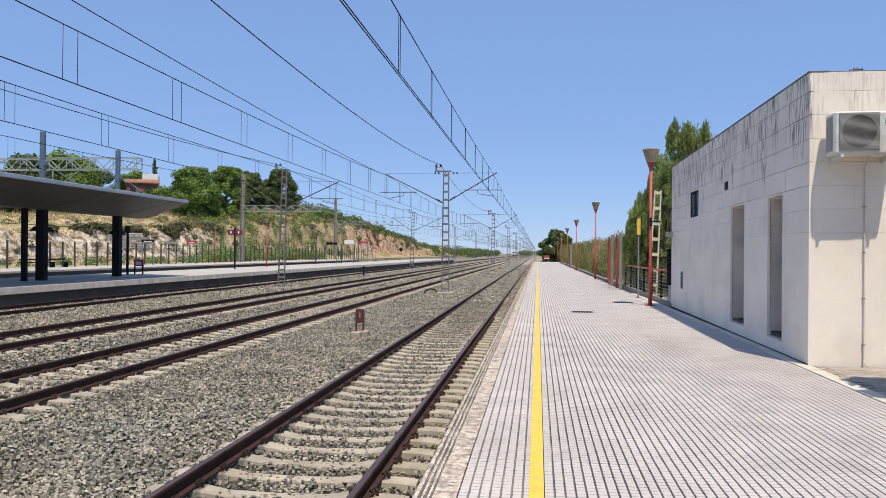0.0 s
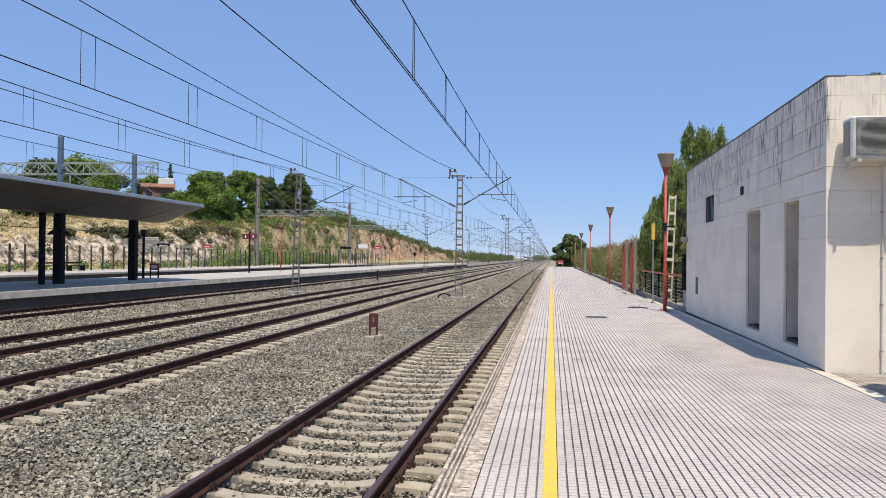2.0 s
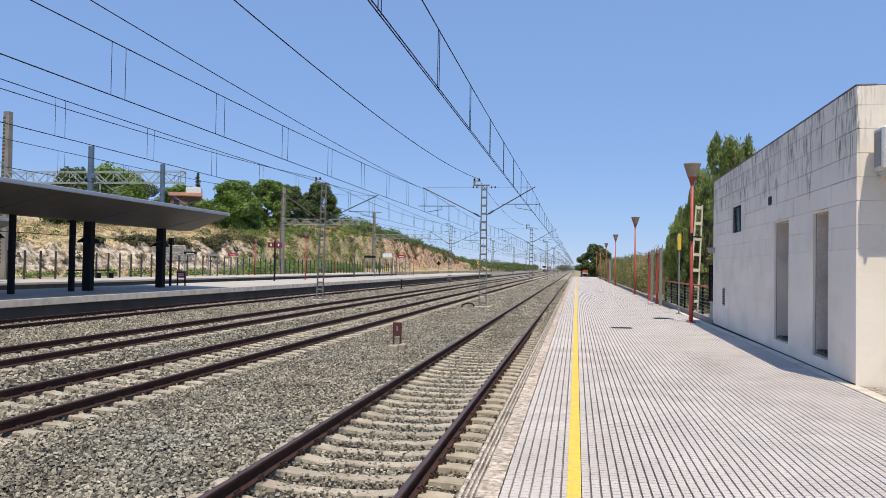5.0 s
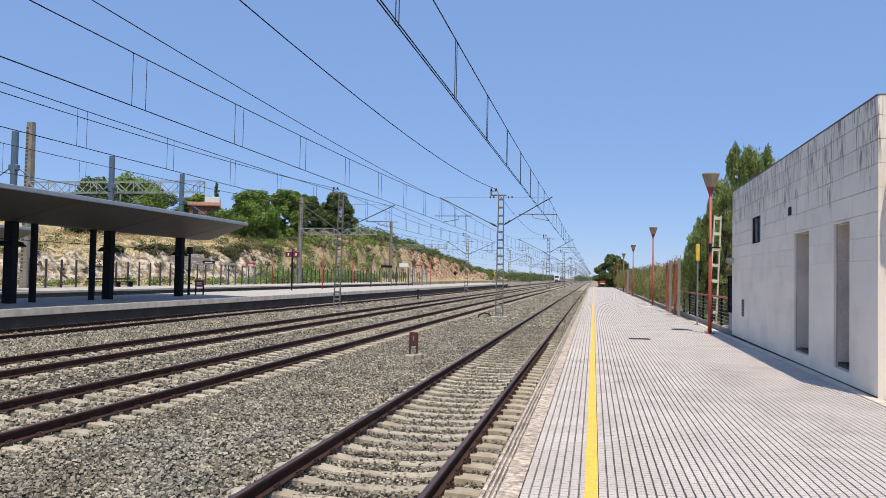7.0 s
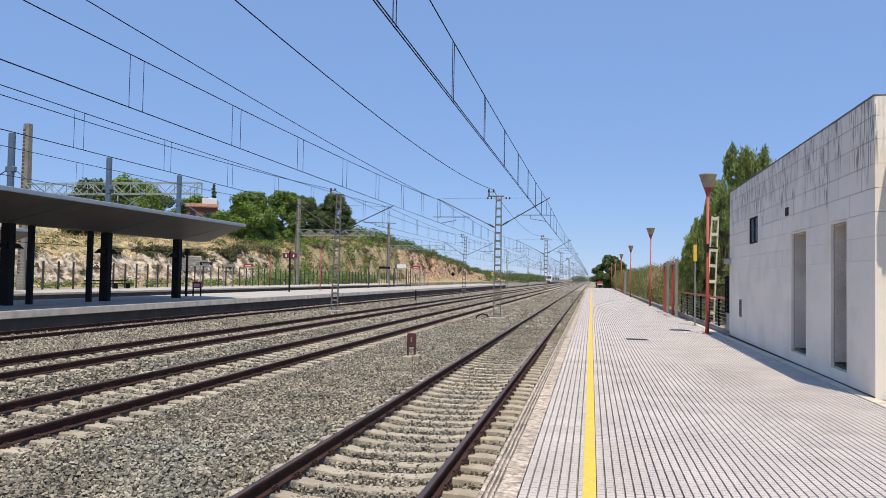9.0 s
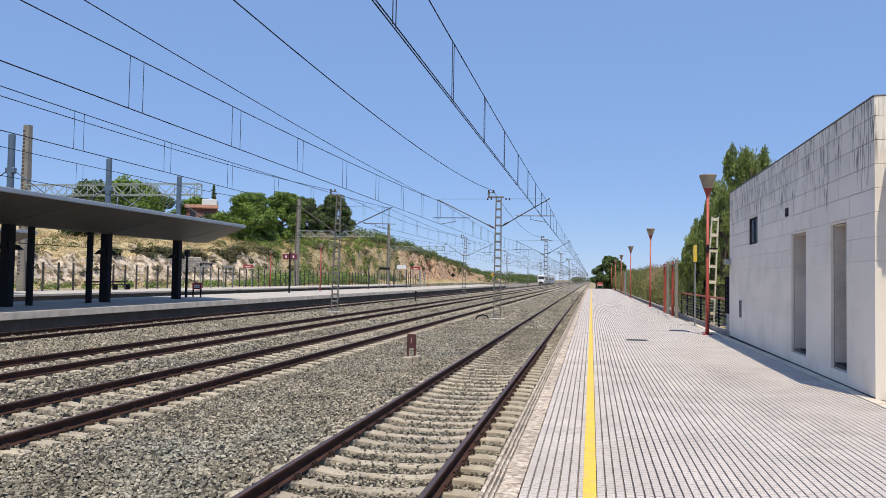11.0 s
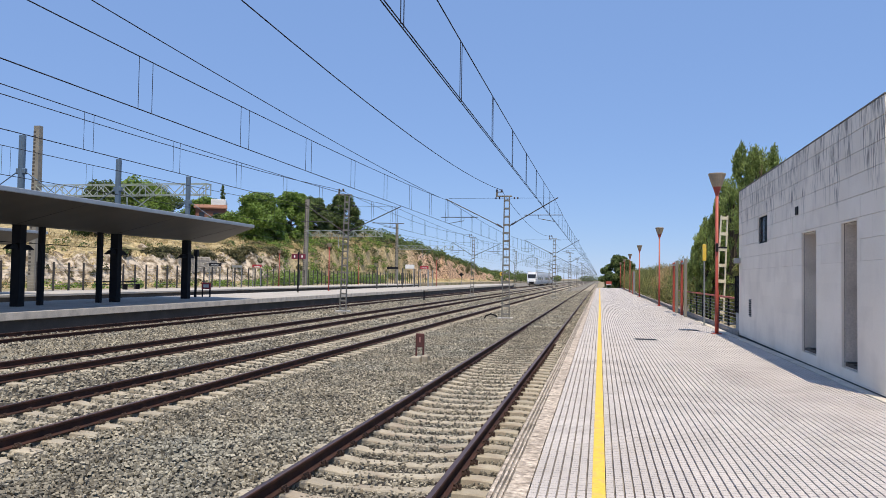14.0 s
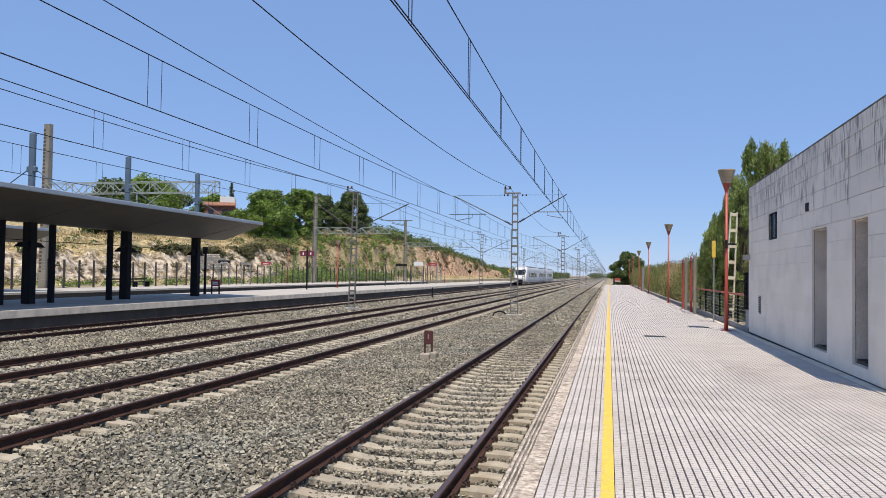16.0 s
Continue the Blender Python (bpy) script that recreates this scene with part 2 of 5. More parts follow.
# ---- mesh helpers ----
class Shape:
    """Collects vertices and faces for one mesh."""

    def __init__(self):
        self.v, self.f, self.mi = [], [], []

    def add(self, verts, faces, mi=0):
        k = len(self.v)
        self.v += [tuple(p) for p in verts]
        self.f += [tuple(i + k for i in f) for f in faces]
        self.mi += [mi] * len(faces)
        return self

    def box(self, x0, x1, y0, y1, z0, z1, bev=0.0, mi=0, m=None):
        """A box, its edges chamfered by bev."""
        lo, hi = (min(x0, x1), min(y0, y1), min(z0, z1)), (max(x0, x1), max(y0, y1), max(z0, z1))
        c = Vector([(p + q) / 2 for p, q in zip(lo, hi)])
        h = [(q - p) / 2 for p, q in zip(lo, hi)]
        bev = min(bev, *(0.45 * s for s in h))
        vs, fs = [], []
        signs = [(a, b, d) for a in (-1, 1) for b in (-1, 1) for d in (-1, 1)]
        if bev <= 0:
            vs = [Vector((s[0] * h[0], s[1] * h[1], s[2] * h[2])) for s in signs]
            fs = [(0, 1, 3, 2), (4, 6, 7, 5), (0, 4, 5, 1), (2, 3, 7, 6), (0, 2, 6, 4), (1, 5, 7, 3)]
        else:
            at = {}
            for s in signs:
                for a in range(3):
                    at[s, a] = len(vs)
                    vs.append(Vector([s[k] * (h[k] if k == a else h[k] - bev) for k in range(3)]))
            for a in range(3):
                b, d = (a + 1) % 3, (a + 2) % 3

                def sg(sa, sb, sd):
                    t = [0, 0, 0]
                    t[a], t[b], t[d] = sa, sb, sd
                    return tuple(t)
                for sa in (-1, 1):
                    fs.append([at[sg(sa, *q), a] for q in ((-1, -1), (1, -1), (1, 1), (-1, 1))])
                for sb in (-1, 1):
                    for sd in (-1, 1):
                        fs.append([at[sg(-1, sb, sd), b], at[sg(1, sb, sd), b], at[sg(1, sb, sd), d], at[sg(-1, sb, sd), d]])
            for s in signs:
                fs.append([at[s, 0], at[s, 1], at[s, 2]])
            good = []
            for f in fs:
                p = [vs[i] for i in f]
                nrm = (p[1] - p[0]).cross(p[2] - p[0])
                good.append(f if nrm.dot(sum(p, Vector()) / len(p)) > 0 else f[::-1])
            fs = good
        vs = [p + c for p in vs]
        if m is not None:
            vs = [m @ p for p in vs]
        return self.add(vs, fs, mi)

    def tube(self, path, r, sides=6, mi=0, r1=None):
        """A round bar along a path of points, r to r1 thick."""
        path = [Vector(p) for p in path]
        rings = []
        for i, p in enumerate(path):
            d = (path[min(i + 1, len(path) - 1)] - path[max(i - 1, 0)]).normalized()
            u = d.cross(Vector((0, 0, 1)) if abs(d.z) < 0.9 else Vector((1, 0, 0))).normalized()
            w = u.cross(d)
            rr = r if r1 is None else r + (r1 - r) * i / (len(path) - 1)
            rings.append([p + rr * (math.cos(2 * math.pi * k / sides) * u + math.sin(2 * math.pi * k / sides) * w) for k in range(sides)])
        fs = []
        for i in range(len(path) - 1):
            for k in range(sides):
                q = (k + 1) % sides
                fs.append((i * sides + k, i * sides + q, (i + 1) * sides + q, (i + 1) * sides + k))
        fs.append(tuple(range(sides))[::-1])
        fs.append(tuple((len(path) - 1) * sides + k for k in range(sides)))
        return self.add([v for ring in rings for v in ring], fs, mi)

    def bar(self, a, b, w, h, mi=0):
        """A flat or square bar from a to b."""
        a, b = Vector(a), Vector(b)
        d = (b - a).normalized()
        u = d.cross(Vector((0, 0, 1)) if abs(d.z) < 0.95 else Vector((0, 1, 0))).normalized()
        t = u.cross(d)
        vs = [p + su * u * w / 2 + st * t * h / 2 for p in (a, b) for su, st in ((-1, -1), (1, -1), (1, 1), (-1, 1))]
        return self.add(vs, [(0, 1, 2, 3), (7, 6, 5, 4), (0, 4, 5, 1), (1, 5, 6, 2), (2, 6, 7, 3), (3, 7, 4, 0)], mi)

    def extrude_y(self, profile, y0, y1, mi=0, closed=True, caps=True):
        """A profile of (x, z) points drawn along y."""
        k = len(profile)
        vs = [(x, y, z) for y in (y0, y1) for x, z in profile]
        fs = [(i, (i + 1) % k, k + (i + 1) % k, k + i) for i in range(k if closed else k - 1)]
        if caps and closed:
            fs += [tuple(range(k))[::-1], tuple(range(k, 2 * k))]
        return self.add(vs, fs, mi)

    def lathe(self, profile, sides=16, c=(0, 0), mi=0):
        """A profile of (r, z) points turned round a vertical axis."""
        vs = [(c[0] + r * math.cos(2 * math.pi * k / sides), c[1] + r * math.sin(2 * math.pi * k / sides), z) for r, z in profile for k in range(sides)]
        fs = []
        for i in range(len(profile) - 1):
            for k in range(sides):
                q = (k + 1) % sides
                fs.append((i * sides + k, i * sides + q, (i + 1) * sides + q, (i + 1) * sides + k))
        fs += [tuple(range(sides))[::-1], tuple((len(profile) - 1) * sides + k for k in range(sides))]
        return self.add(vs, fs, mi)

    def mesh(self, name, *mats, fix=True, smooth=False):
        me = bpy.data.meshes.new(name)
        me.from_pydata(self.v, [], self.f)
        for m in mats:
            me.materials.append(m)
        if any(self.mi):
            me.polygons.foreach_set("material_index", self.mi)
        if fix:
            bm = bmesh.new()
            bm.from_mesh(me)
            bmesh.ops.recalc_face_normals(bm, faces=bm.faces)
            bm.to_mesh(me)
            bm.free()
        if smooth:
            me.polygons.foreach_set("use_smooth", [True] * len(me.polygons))
        me.update()
        return me


def part(name, shape, material, parent=None, label="", at=None, smooth=False, fix=True):
    """Links one mesh as ONE object, under a thing or part where one is given."""
    mats = material if isinstance(material, (list, tuple)) else [material]
    me = shape if isinstance(shape, bpy.types.Mesh) else shape.mesh(name, *mats, fix=fix, smooth=smooth)
    ob = new(name, me)
    ob.parent = parent
    if at is not None:
        ob.matrix_basis = at
    return tagged(ob, label)


def thing(name, label, category, group="", at=None, kind=""):
    ob = new(name)
    ob.empty_display_size = 0.2
    if at is not None:
        ob.matrix_basis = at
    return tagged(ob, label, category, group, kind)


def structure(name, shape, material, label, category, fix=True, kind="structure"):
    mats = material if isinstance(material, (list, tuple)) else [material]
    return tagged(new(name, shape.mesh(name, *mats, fix=fix)), label, category, "", kind)


rng = random.Random(7)

# ---- ground and track bed ----
RAIL_Z = -0.65          # rail top; the platform top is z = 0
BED_Z = -0.935
TRACKS = (-2.49, -8.40, -12.90, -19.10)
NEAR_EDGE, ISLAND_EDGE, ISLAND_BACK, FAR_EDGE, FENCE_X = -0.76, -20.62, -27.4, -35.5, -41.0
PLAT_END = 141.0

g = Shape()
prof = [(-3000, 0.0), (-46, 0.0), (-41.4, -0.08), (-41.2, -1.15), (4.3, -1.15), (4.4, -0.12), (3000, -0.12)]
ys = [-300, 0, 100, 300, 800, 4500]
g.add([(x, y, z) for y in ys for x, z in prof],
      [(j * 7 + i, j * 7 + i + 1, j * 7 + 8 + i, j * 7 + 7 + i) for j in range(5) for i in range(6)])
structure("ground", g, M_DIRT, "dry brown earth ground reaching the horizon", "ground")

bed = Shape()
brng = random.Random(3)
bx = [-41.1, -36, -33, -31, -26, -22.5, -21.2, -20.6, -19.1, -17.6, -16.6, -15.6] + [-15.4 + 0.35 * i for i in range(42)] + [-0.8]
step = lambda v: max(0.0, min(1.0, v)) ** 2 * (3 - 2 * max(0.0, min(1.0, v)))
hump = lambda x, y=0.0: BED_Z + 0.03 + (0.018 + 0.06 * step((y - 16) / 22) if x > -6 else 0.018 if x > -10.6 else 0.035 if x > -15.5 else 0.08) - 0.10 * min(1.0, max(0.0, min(abs(x - c) for c in TRACKS) - 1.35)) + 0.10 * step(1.7 - abs(x + 5.2)) + (0.01 if min(abs(x - c) for c in TRACKS) < 0.78 else 0.004)
by = [-20 + 1.0 * i for i in range(61)] + [42 + 4 * i for i in range(40)] + [210, 260, 330, 450, 700, 1200]
bed.add([(x, y, hump(x, y) + brng.uniform(-0.02, 0.02) - 0.025) for y in by for x in bx],
        [(j * len(bx) + i, j * len(bx) + i + 1, (j + 1) * len(bx) + i + 1, (j + 1) * len(bx) + i) for j in range(len(by) - 1) for i in range(len(bx) - 1)])
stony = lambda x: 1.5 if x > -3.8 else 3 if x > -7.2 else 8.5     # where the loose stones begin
# under the near stones the bed takes the painted gap shadow
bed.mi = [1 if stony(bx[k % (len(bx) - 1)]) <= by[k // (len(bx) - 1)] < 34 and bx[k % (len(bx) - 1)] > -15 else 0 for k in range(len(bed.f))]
structure("track_bed", bed, (M_BALLAST, M_GAPSHADE), "grey crushed-stone ballast bed under the tracks", "ballast")


def stones(name, count, x0, x1, y0, y1, size, seed, chips=False):
    """Loose crushed stones lying on the bed: small uneven blocks, or four-sided chips."""
    r = np.random.default_rng(seed)
    x, t = r.uniform(x0, x1, count), r.uniform(0, 1, count)
    y = y0 + (y1 - y0) * t ** 1.25
    k = count
    z = np.array([hump(v, q) for v, q in zip(x, y)]) + r.uniform(-0.06, 0.028, k)
    base = np.array([(1, 1, 1), (1, -1, -1), (-1, 1, -1), (-1, -1, 1)] if chips else [(a, b, c) for a in (-1, 1) for b in (-1, 1) for c in (-1, 1)], float)
    kv = len(base)
    s = r.uniform(0.6, 1.25, (k, 1, 3)) * size * 0.5 * np.array([1, 0.85, 0.8])
    v = base[None] * s * r.uniform(0.7 if chips else 0.45, 1.15 if chips else 1.0, (k, kv, 1))
    an, tl = r.uniform(0, 6.283, k), r.uniform(-1.3, 1.3, k)
    ca, sa, ct, st = np.cos(an), np.sin(an), np.cos(tl), np.sin(tl)
    vx, vy, vz = v[..., 0], v[..., 1], v[..., 2]
    vy, vz = vy * ct[:, None] - vz * st[:, None], vy * st[:, None] + vz * ct[:, None]
    vx, vy = vx * ca[:, None] - vy * sa[:, None], vx * sa[:, None] + vy * ca[:, None]
    pts = np.stack([vx + x[:, None], vy + y[:, None], vz + z[:, None]], -1).reshape(-1, 3)
    quad = np.array([(0, 1, 3, 2), (4, 6, 7, 5), (0, 4, 5, 1), (2, 3, 7, 6), (1, 5, 7, 3)])
    if chips:
        quad = np.array([(0, 2, 1), (0, 1, 3), (0, 3, 2), (1, 2, 3)])
    fs = (quad[None] + kv * np.arange(k)[:, None, None]).reshape(-1, quad.shape[1])
    me = bpy.data.meshes.new(name)
    me.from_pydata(pts.tolist(), [], fs.tolist())
    me.materials.append(M_STONE)
    return tagged(new(name, me), "loose grey and brown crushed stones between the rails", "ballast stones", "", "stuff")


stones("ballast_stones", 56000, -3.75, -0.85, 1.5, 36, 0.043, 1)
stones("ballast_stones", 78000, -7.2, -3.6, 3.0, 38, 0.056, 2)
stones("ballast_stones", 48000, -15.5, -7.0, 8.5, 38, 0.08, 4)
stones("ballast_stones", 24000, -18.2, -15.4, 16, 42, 0.085, 7, True)
stones("ballast_stones", 7000, -20.4, -17.8, 18, 42, 0.085, 8, True)
stones("ballast_stones", 24000, -7.2, -0.85, 36, 75, 0.11, 5, True)
stones("ballast_stones", 30000, -20.4, -7.2, 36, 85, 0.13, 6, True)
stones("ballast_stones", 12000, -17.5, -0.85, 74, 150, 0.20, 9, True)


# ---- tracks ----
def rail_profile(x):
    half = [(0.070, -0.159), (0.070, -0.148), (0.012, -0.128), (0.009, -0.06), (0.014, -0.045), (0.035, -0.034), (0.036, -0.008), (0.028, 0.0)]
    return [(x + a, RAIL_Z + z) for a, z in half] + [(x - a, RAIL_Z + z) for a, z in half[::-1]]


def sleeper_mesh():
    """A one-piece concrete sleeper: high rail seats, a lower waist, tapered sides."""
    s = Shape()
    st = [(-1.3, 0.13, 0.185), (-1.15, 0.14, 0.20), (-0.72, 0.14, 0.21), (-0.5, 0.125, 0.175), (0, 0.11, 0.165), (0.5, 0.125, 0.175), (0.72, 0.14, 0.21), (1.15, 0.14, 0.20), (1.3, 0.13, 0.185)]
    vs, fs = [], []
    for x, w, h in st:
        vs += [(x, -w, -0.21), (x, -w * 0.78, h - 0.225), (x, -w * 0.66, h - 0.21), (x, w * 0.66, h - 0.21), (x, w * 0.78, h - 0.225), (x, w, -0.21)]
    for i in range(len(st) - 1):
        for k in range(5):
            fs.append((i * 6 + k, i * 6 + k + 1, i * 6 + 7 + k, i * 6 + 6 + k))
    fs += [(5, 4, 3, 2, 1, 0), tuple(48 + k for k in range(6))]
    return s.add(vs, fs).mesh("sleeper", M_SLEEPER)


def clip_mesh():
    s = Shape()
    s.box(-0.10, -0.055, -0.06, 0.06, 0, 0.035, 0.008)
    s.tube([(-0.12, -0.045, 0.02), (-0.09, -0.05, 0.06), (-0.06, 0, 0.045), (-0.09, 0.05, 0.06), (-0.12, 0.045, 0.02)], 0.011, 5)
    s.lathe([(0.018, 0.0), (0.018, 0.055), (0.01, 0.062)], 6, (-0.13, 0))
    return s.mesh("rail_clip", M_CLIP)


ME_SLEEPER, ME_CLIP = sleeper_mesh(), clip_mesh()
SEAT_Z = RAIL_Z - 0.167
PITCH = 0.575
for n, (cx, first, count) in enumerate(zip(TRACKS, (-8.325, -5.0, 11.0, 18.0), (300, 250, 150, 60))):
    tr = thing("railway_track", "straight railway track with dark rusty rails on pale concrete sleepers", "railway track", "parallel tracks")
    for side in (-0.87, 0.87):
        s = Shape()
        s.extrude_y(rail_profile(cx + side), -25, 1200)
        s.mi[15 - 8] = 1
        part("rail", s, (M_RAIL, M_RAILTOP), tr)
    for i in range(count):
        y = first + i * PITCH
        sl = part("sleeper", ME_SLEEPER, None, tr, at=pose(cx + rng.uniform(-0.015, 0.015), y + rng.uniform(-0.012, 0.012), SEAT_Z, 0, 0, rng.uniform(-0.5, 0.5)))
        if n == 0 and 18 < i < 62 or n == 1 and 20 < i < 50:
            for side in (-0.87, 0.87):
                for d, turn in ((0, 0), (0, 180)):
                    part("rail_clip", ME_CLIP, None, sl, at=pose(side, 0, 0.002, 0, 0, turn))
    s = Shape()
    y = first + count * PITCH
    while y < 420:
        s.box(cx - 1.3, cx + 1.3, y - 0.11, y + 0.11, SEAT_Z - 0.2, SEAT_Z - 0.012, 0.02)
        y += PITCH
    tagged(part("sleeper_field", s, M_SLEEPER, tr, fix=False), kind="stuff")

# ---- near platform ----
s = Shape()
s.extrude_y([(NEAR_EDGE + 0.05, -1.2), (NEAR_EDGE + 0.05, -0.14), (-0.48, -0.03), (4.3, -0.03), (4.3, -1.2)], -15, PLAT_END)
structure("platform", s, M_GROOVE, "long station platform along the track", "platform")
# edge kerb of rough stone with two cut anti-slip grooves
s = Shape()
kx = NEAR_EDGE
kp = [(kx, -0.16), (kx, -0.012), (kx + 0.012, 0), (kx + 0.035, 0), (kx + 0.037, -0.02), (kx + 0.055, -0.02), (kx + 0.057, 0), (kx + 0.072, 0), (kx + 0.074, -0.02), (kx + 0.092, -0.02), (kx + 0.094, 0),
      (kx + 0.108, 0), (kx + 0.11, -0.02), (kx + 0.124, -0.02), (kx + 0.126, 0), (-0.488, 0), (-0.488, -0.16)]
kerb = thing("platform_edge", "weathered rough stone platform edge with cut grooves", "platform edge", kind="structure")
sk = Shape().extrude_y(kp, 0.004, 0.996)
for k in (4, 8, 12):
    sk.mi[k] = 1
me_kerb = sk.mesh("edge_stone", M_EDGE, M_GROOVE)
for i in range(153):
    part("edge_stone", me_kerb, None, kerb, at=pose(0, -12 + i, rng.uniform(-0.004, 0.003), 0, 0, rng.uniform(-0.08, 0.08)))

# ribbed paving: tiles of six ribs
RIB = 0.4 / 6


def ribs_profile(x0, n):
    return [(x0 + i * RIB + 0.006, x0 + (i + 1) * RIB - 0.006) for i in range(n)]


TX0 = -0.484
s = Shape()
for a, b in ribs_profile(0, 6):
    s.add([(a - 0.003, 0.004, -0.03), (b + 0.003, 0.004, -0.03), (b + 0.003, 0.396, -0.03), (a - 0.003, 0.396, -0.03), (a, 0.006, -0.012), (b, 0.006, -0.012), (b, 0.394, -0.012), (a, 0.394, -0.012)],
          [(4, 5, 6, 7), (0, 1, 5, 4), (1, 2, 6, 5), (2, 3, 7, 6), (3, 0, 4, 7)])
    for k in range(6):
        p, q = k * RIB + 0.0045, (k + 1) * RIB - 0.0045
        s.add([(a, p - 0.002, -0.012), (b, p - 0.002, -0.012), (b, q + 0.002, -0.012), (a, q + 0.002, -0.012), (a + 0.001, p, 0), (b - 0.001, p, 0), (b - 0.001, q, 0), (a + 0.001, q, 0)],
              [(4, 5, 6, 7), (0, 1, 5, 4), (1, 2, 6, 5), (2, 3, 7, 6), (3, 0, 4, 7)])
me_tile = s.mesh("tile", M_TILE)
paving = thing("platform_paving", "pale grey ribbed cement tiles with dark grooves along the track", "paving", kind="structure")
for j in range(30):
    for i in range(10):
        part("tile", me_tile, None, paving, at=pose(TX0 + 0.4 * i, 2.8 + 0.4 * j, rng.uniform(-0.0015, 0.0015)))
s = Shape()
for y0, y1 in ((-15, 2.8), (14.8, 60), (60, PLAT_END)):
    for a, b in ribs_profile(TX0, 60):
        k = 0
        y = y0
        step = 0.4 if y0 == 14.8 else 200
        while y < y1 - 0.01:
            e = min(y1, y + step)
            s.add([(a - 0.003, y + 0.004, -0.03), (a, y + 0.005, 0), (b, y + 0.005, 0), (b + 0.003, y + 0.004, -0.03), (a - 0.003, e - 0.004, -0.03), (a, e - 0.005, 0), (b, e - 0.005, 0), (b + 0.003, e - 0.004, -0.03)],
                  [(0, 4, 5, 1), (1, 5, 6, 2), (2, 6, 7, 3)])
            y = e
tagged(part("paving_field", s, M_TILE, paving, fix=False), kind="stuff")
s = Shape()
s.box(-0.045, 0.05, -15, PLAT_END - 0.5, -0.01, 0.0035, 0.001)
tagged(part("safety_line", s, M_YELLOW), "worn yellow safety line painted along the platform", "safety line", kind="structure")
s = Shape()
s.box(3.522, 3.70, -15, 30, -0.03, 0.012, 0.006)
s.box(3.70, 12, -15, 10.9, -0.03, 0.004, 0.004, mi=1)
structure("pavement", s, (M_SKIRT, M_BRICKPAVE), "pale cement strip beside the building", "pavement")

bp = thing("block_paving", "brown block paving beside the service building", "paving", kind="structure")
me_block = Shape().box(-0.098, 0.098, -0.048, 0.048, 0, 0.012, 0.005).mesh("paving_block", M_BRICKPAVE)
for i in range(19):
    for j in range(8):
        part("paving_block", me_block, None, bp, at=pose(3.82 + 0.2 * j + 0.1 * (i % 2), 9.05 + 0.1 * i, 0.0 + rng.uniform(-0.002, 0.002)))

# ---- station hut ----
HX, HY0, HY1, HZ = 3.66, 10.98, 22.65, 4.0
HUT = Matrix.Translation((HX, HY0, 0)) @ pose(0, 0, 0, 0, 0, -0.7)
hut = thing("station_hut", "flat-roofed service building of pale stone blocks with dark water streaks", "building", at=HUT)
LEN = HY1 - HY0
NICHES = ((1.20, 1.98, 0.2, 2.42), (3.47, 4.52, 0.22, 2.42))
s = Shape()
D = 0.6
s.box(0.04 + D, 6.0, 0.04, LEN - 0.04, 0, HZ - 0.15)
cuts = [0.04, NICHES[0][0], NICHES[0][1], NICHES[1][0], NICHES[1][1], LEN - 0.04]
for i in range(5):
    if i % 2 == 0:
        s.box(0.04, 0.04 + D, cuts[i], cuts[i + 1], 0, HZ - 0.15)
    else:
        z0, z1 = NICHES[i // 2][2:]
        s.box(0.04, 0.04 + D, cuts[i], cuts[i + 1], 0, z0)
        s.box(0.04, 0.04 + D, cuts[i], cuts[i + 1], z1, HZ - 0.15)
part("wall", s, M_JOINT, hut)


def blocks(u0, u1, z0, z1, holes, place, bl, bh, first):
    """Facing blocks in courses with staggered joints, cut round the openings; place(ua, ub, za, zb) makes one."""
    z, row = z0, 0
    while z < z1 - 0.02:
        zt = min(z + (first if row == 0 else bh), z1)
        u = u0 - (bl / 2 if row % 2 else 0)
        while u < u1 - 0.01:
            segs = [(max(u, u0), min(u + bl, u1), z, zt)]
            for a, b, c, d in holes:
                out = []
                for p, q, e, f in segs:
                    if q <= a or p >= b or f <= c or e >= d:
                        out.append((p, q, e, f))
                        continue
                    if p < a:
                        out.append((p, a, e, f))
                    if q > b:
                        out.append((b, q, e, f))
                    if e < c:
                        out.append((max(p, a), min(q, b), e, c))
                    if f > d:
                        out.append((max(p, a), min(q, b), d, f))
                segs = out
            for p, q, e, f in segs:
                if q - p > 0.02 and f - e > 0.02:
                    place(p, q, e, f)
            u += bl
        z, row = zt, row + 1


def wall_block(a, b, c, d):
    w = rng.uniform(-0.0012, 0.0012)
    if c > 2.4:
        g, e = rng.uniform(0.0025, 0.0055), rng.uniform(0.004, 0.009)
    elif c > 1.7:
        g, e = rng.uniform(0.0008, 0.003), 0.0015
    else:               # the lower joints are painted over
        w, g, e = w * 0.3, 0.0, 0.0
    part("block", Shape().box(w, 0.05, a + (e if a > 0 else 0), b - e, c + g, d - g, 0.003 if g else 0), M_WALL, hut)


def end_block(a, b, c, d):
    w = rng.uniform(-0.0012, 0.0012)
    g = rng.uniform(0.0008, 0.0018) if c > 1.7 else 0.0
    part("block", Shape().box(a + (g if a > 0.1 else 0), b - g, w if g else w * 0.3, 0.05, c + g, d - g, 0.0025 if g else 0), M_WALL, hut)


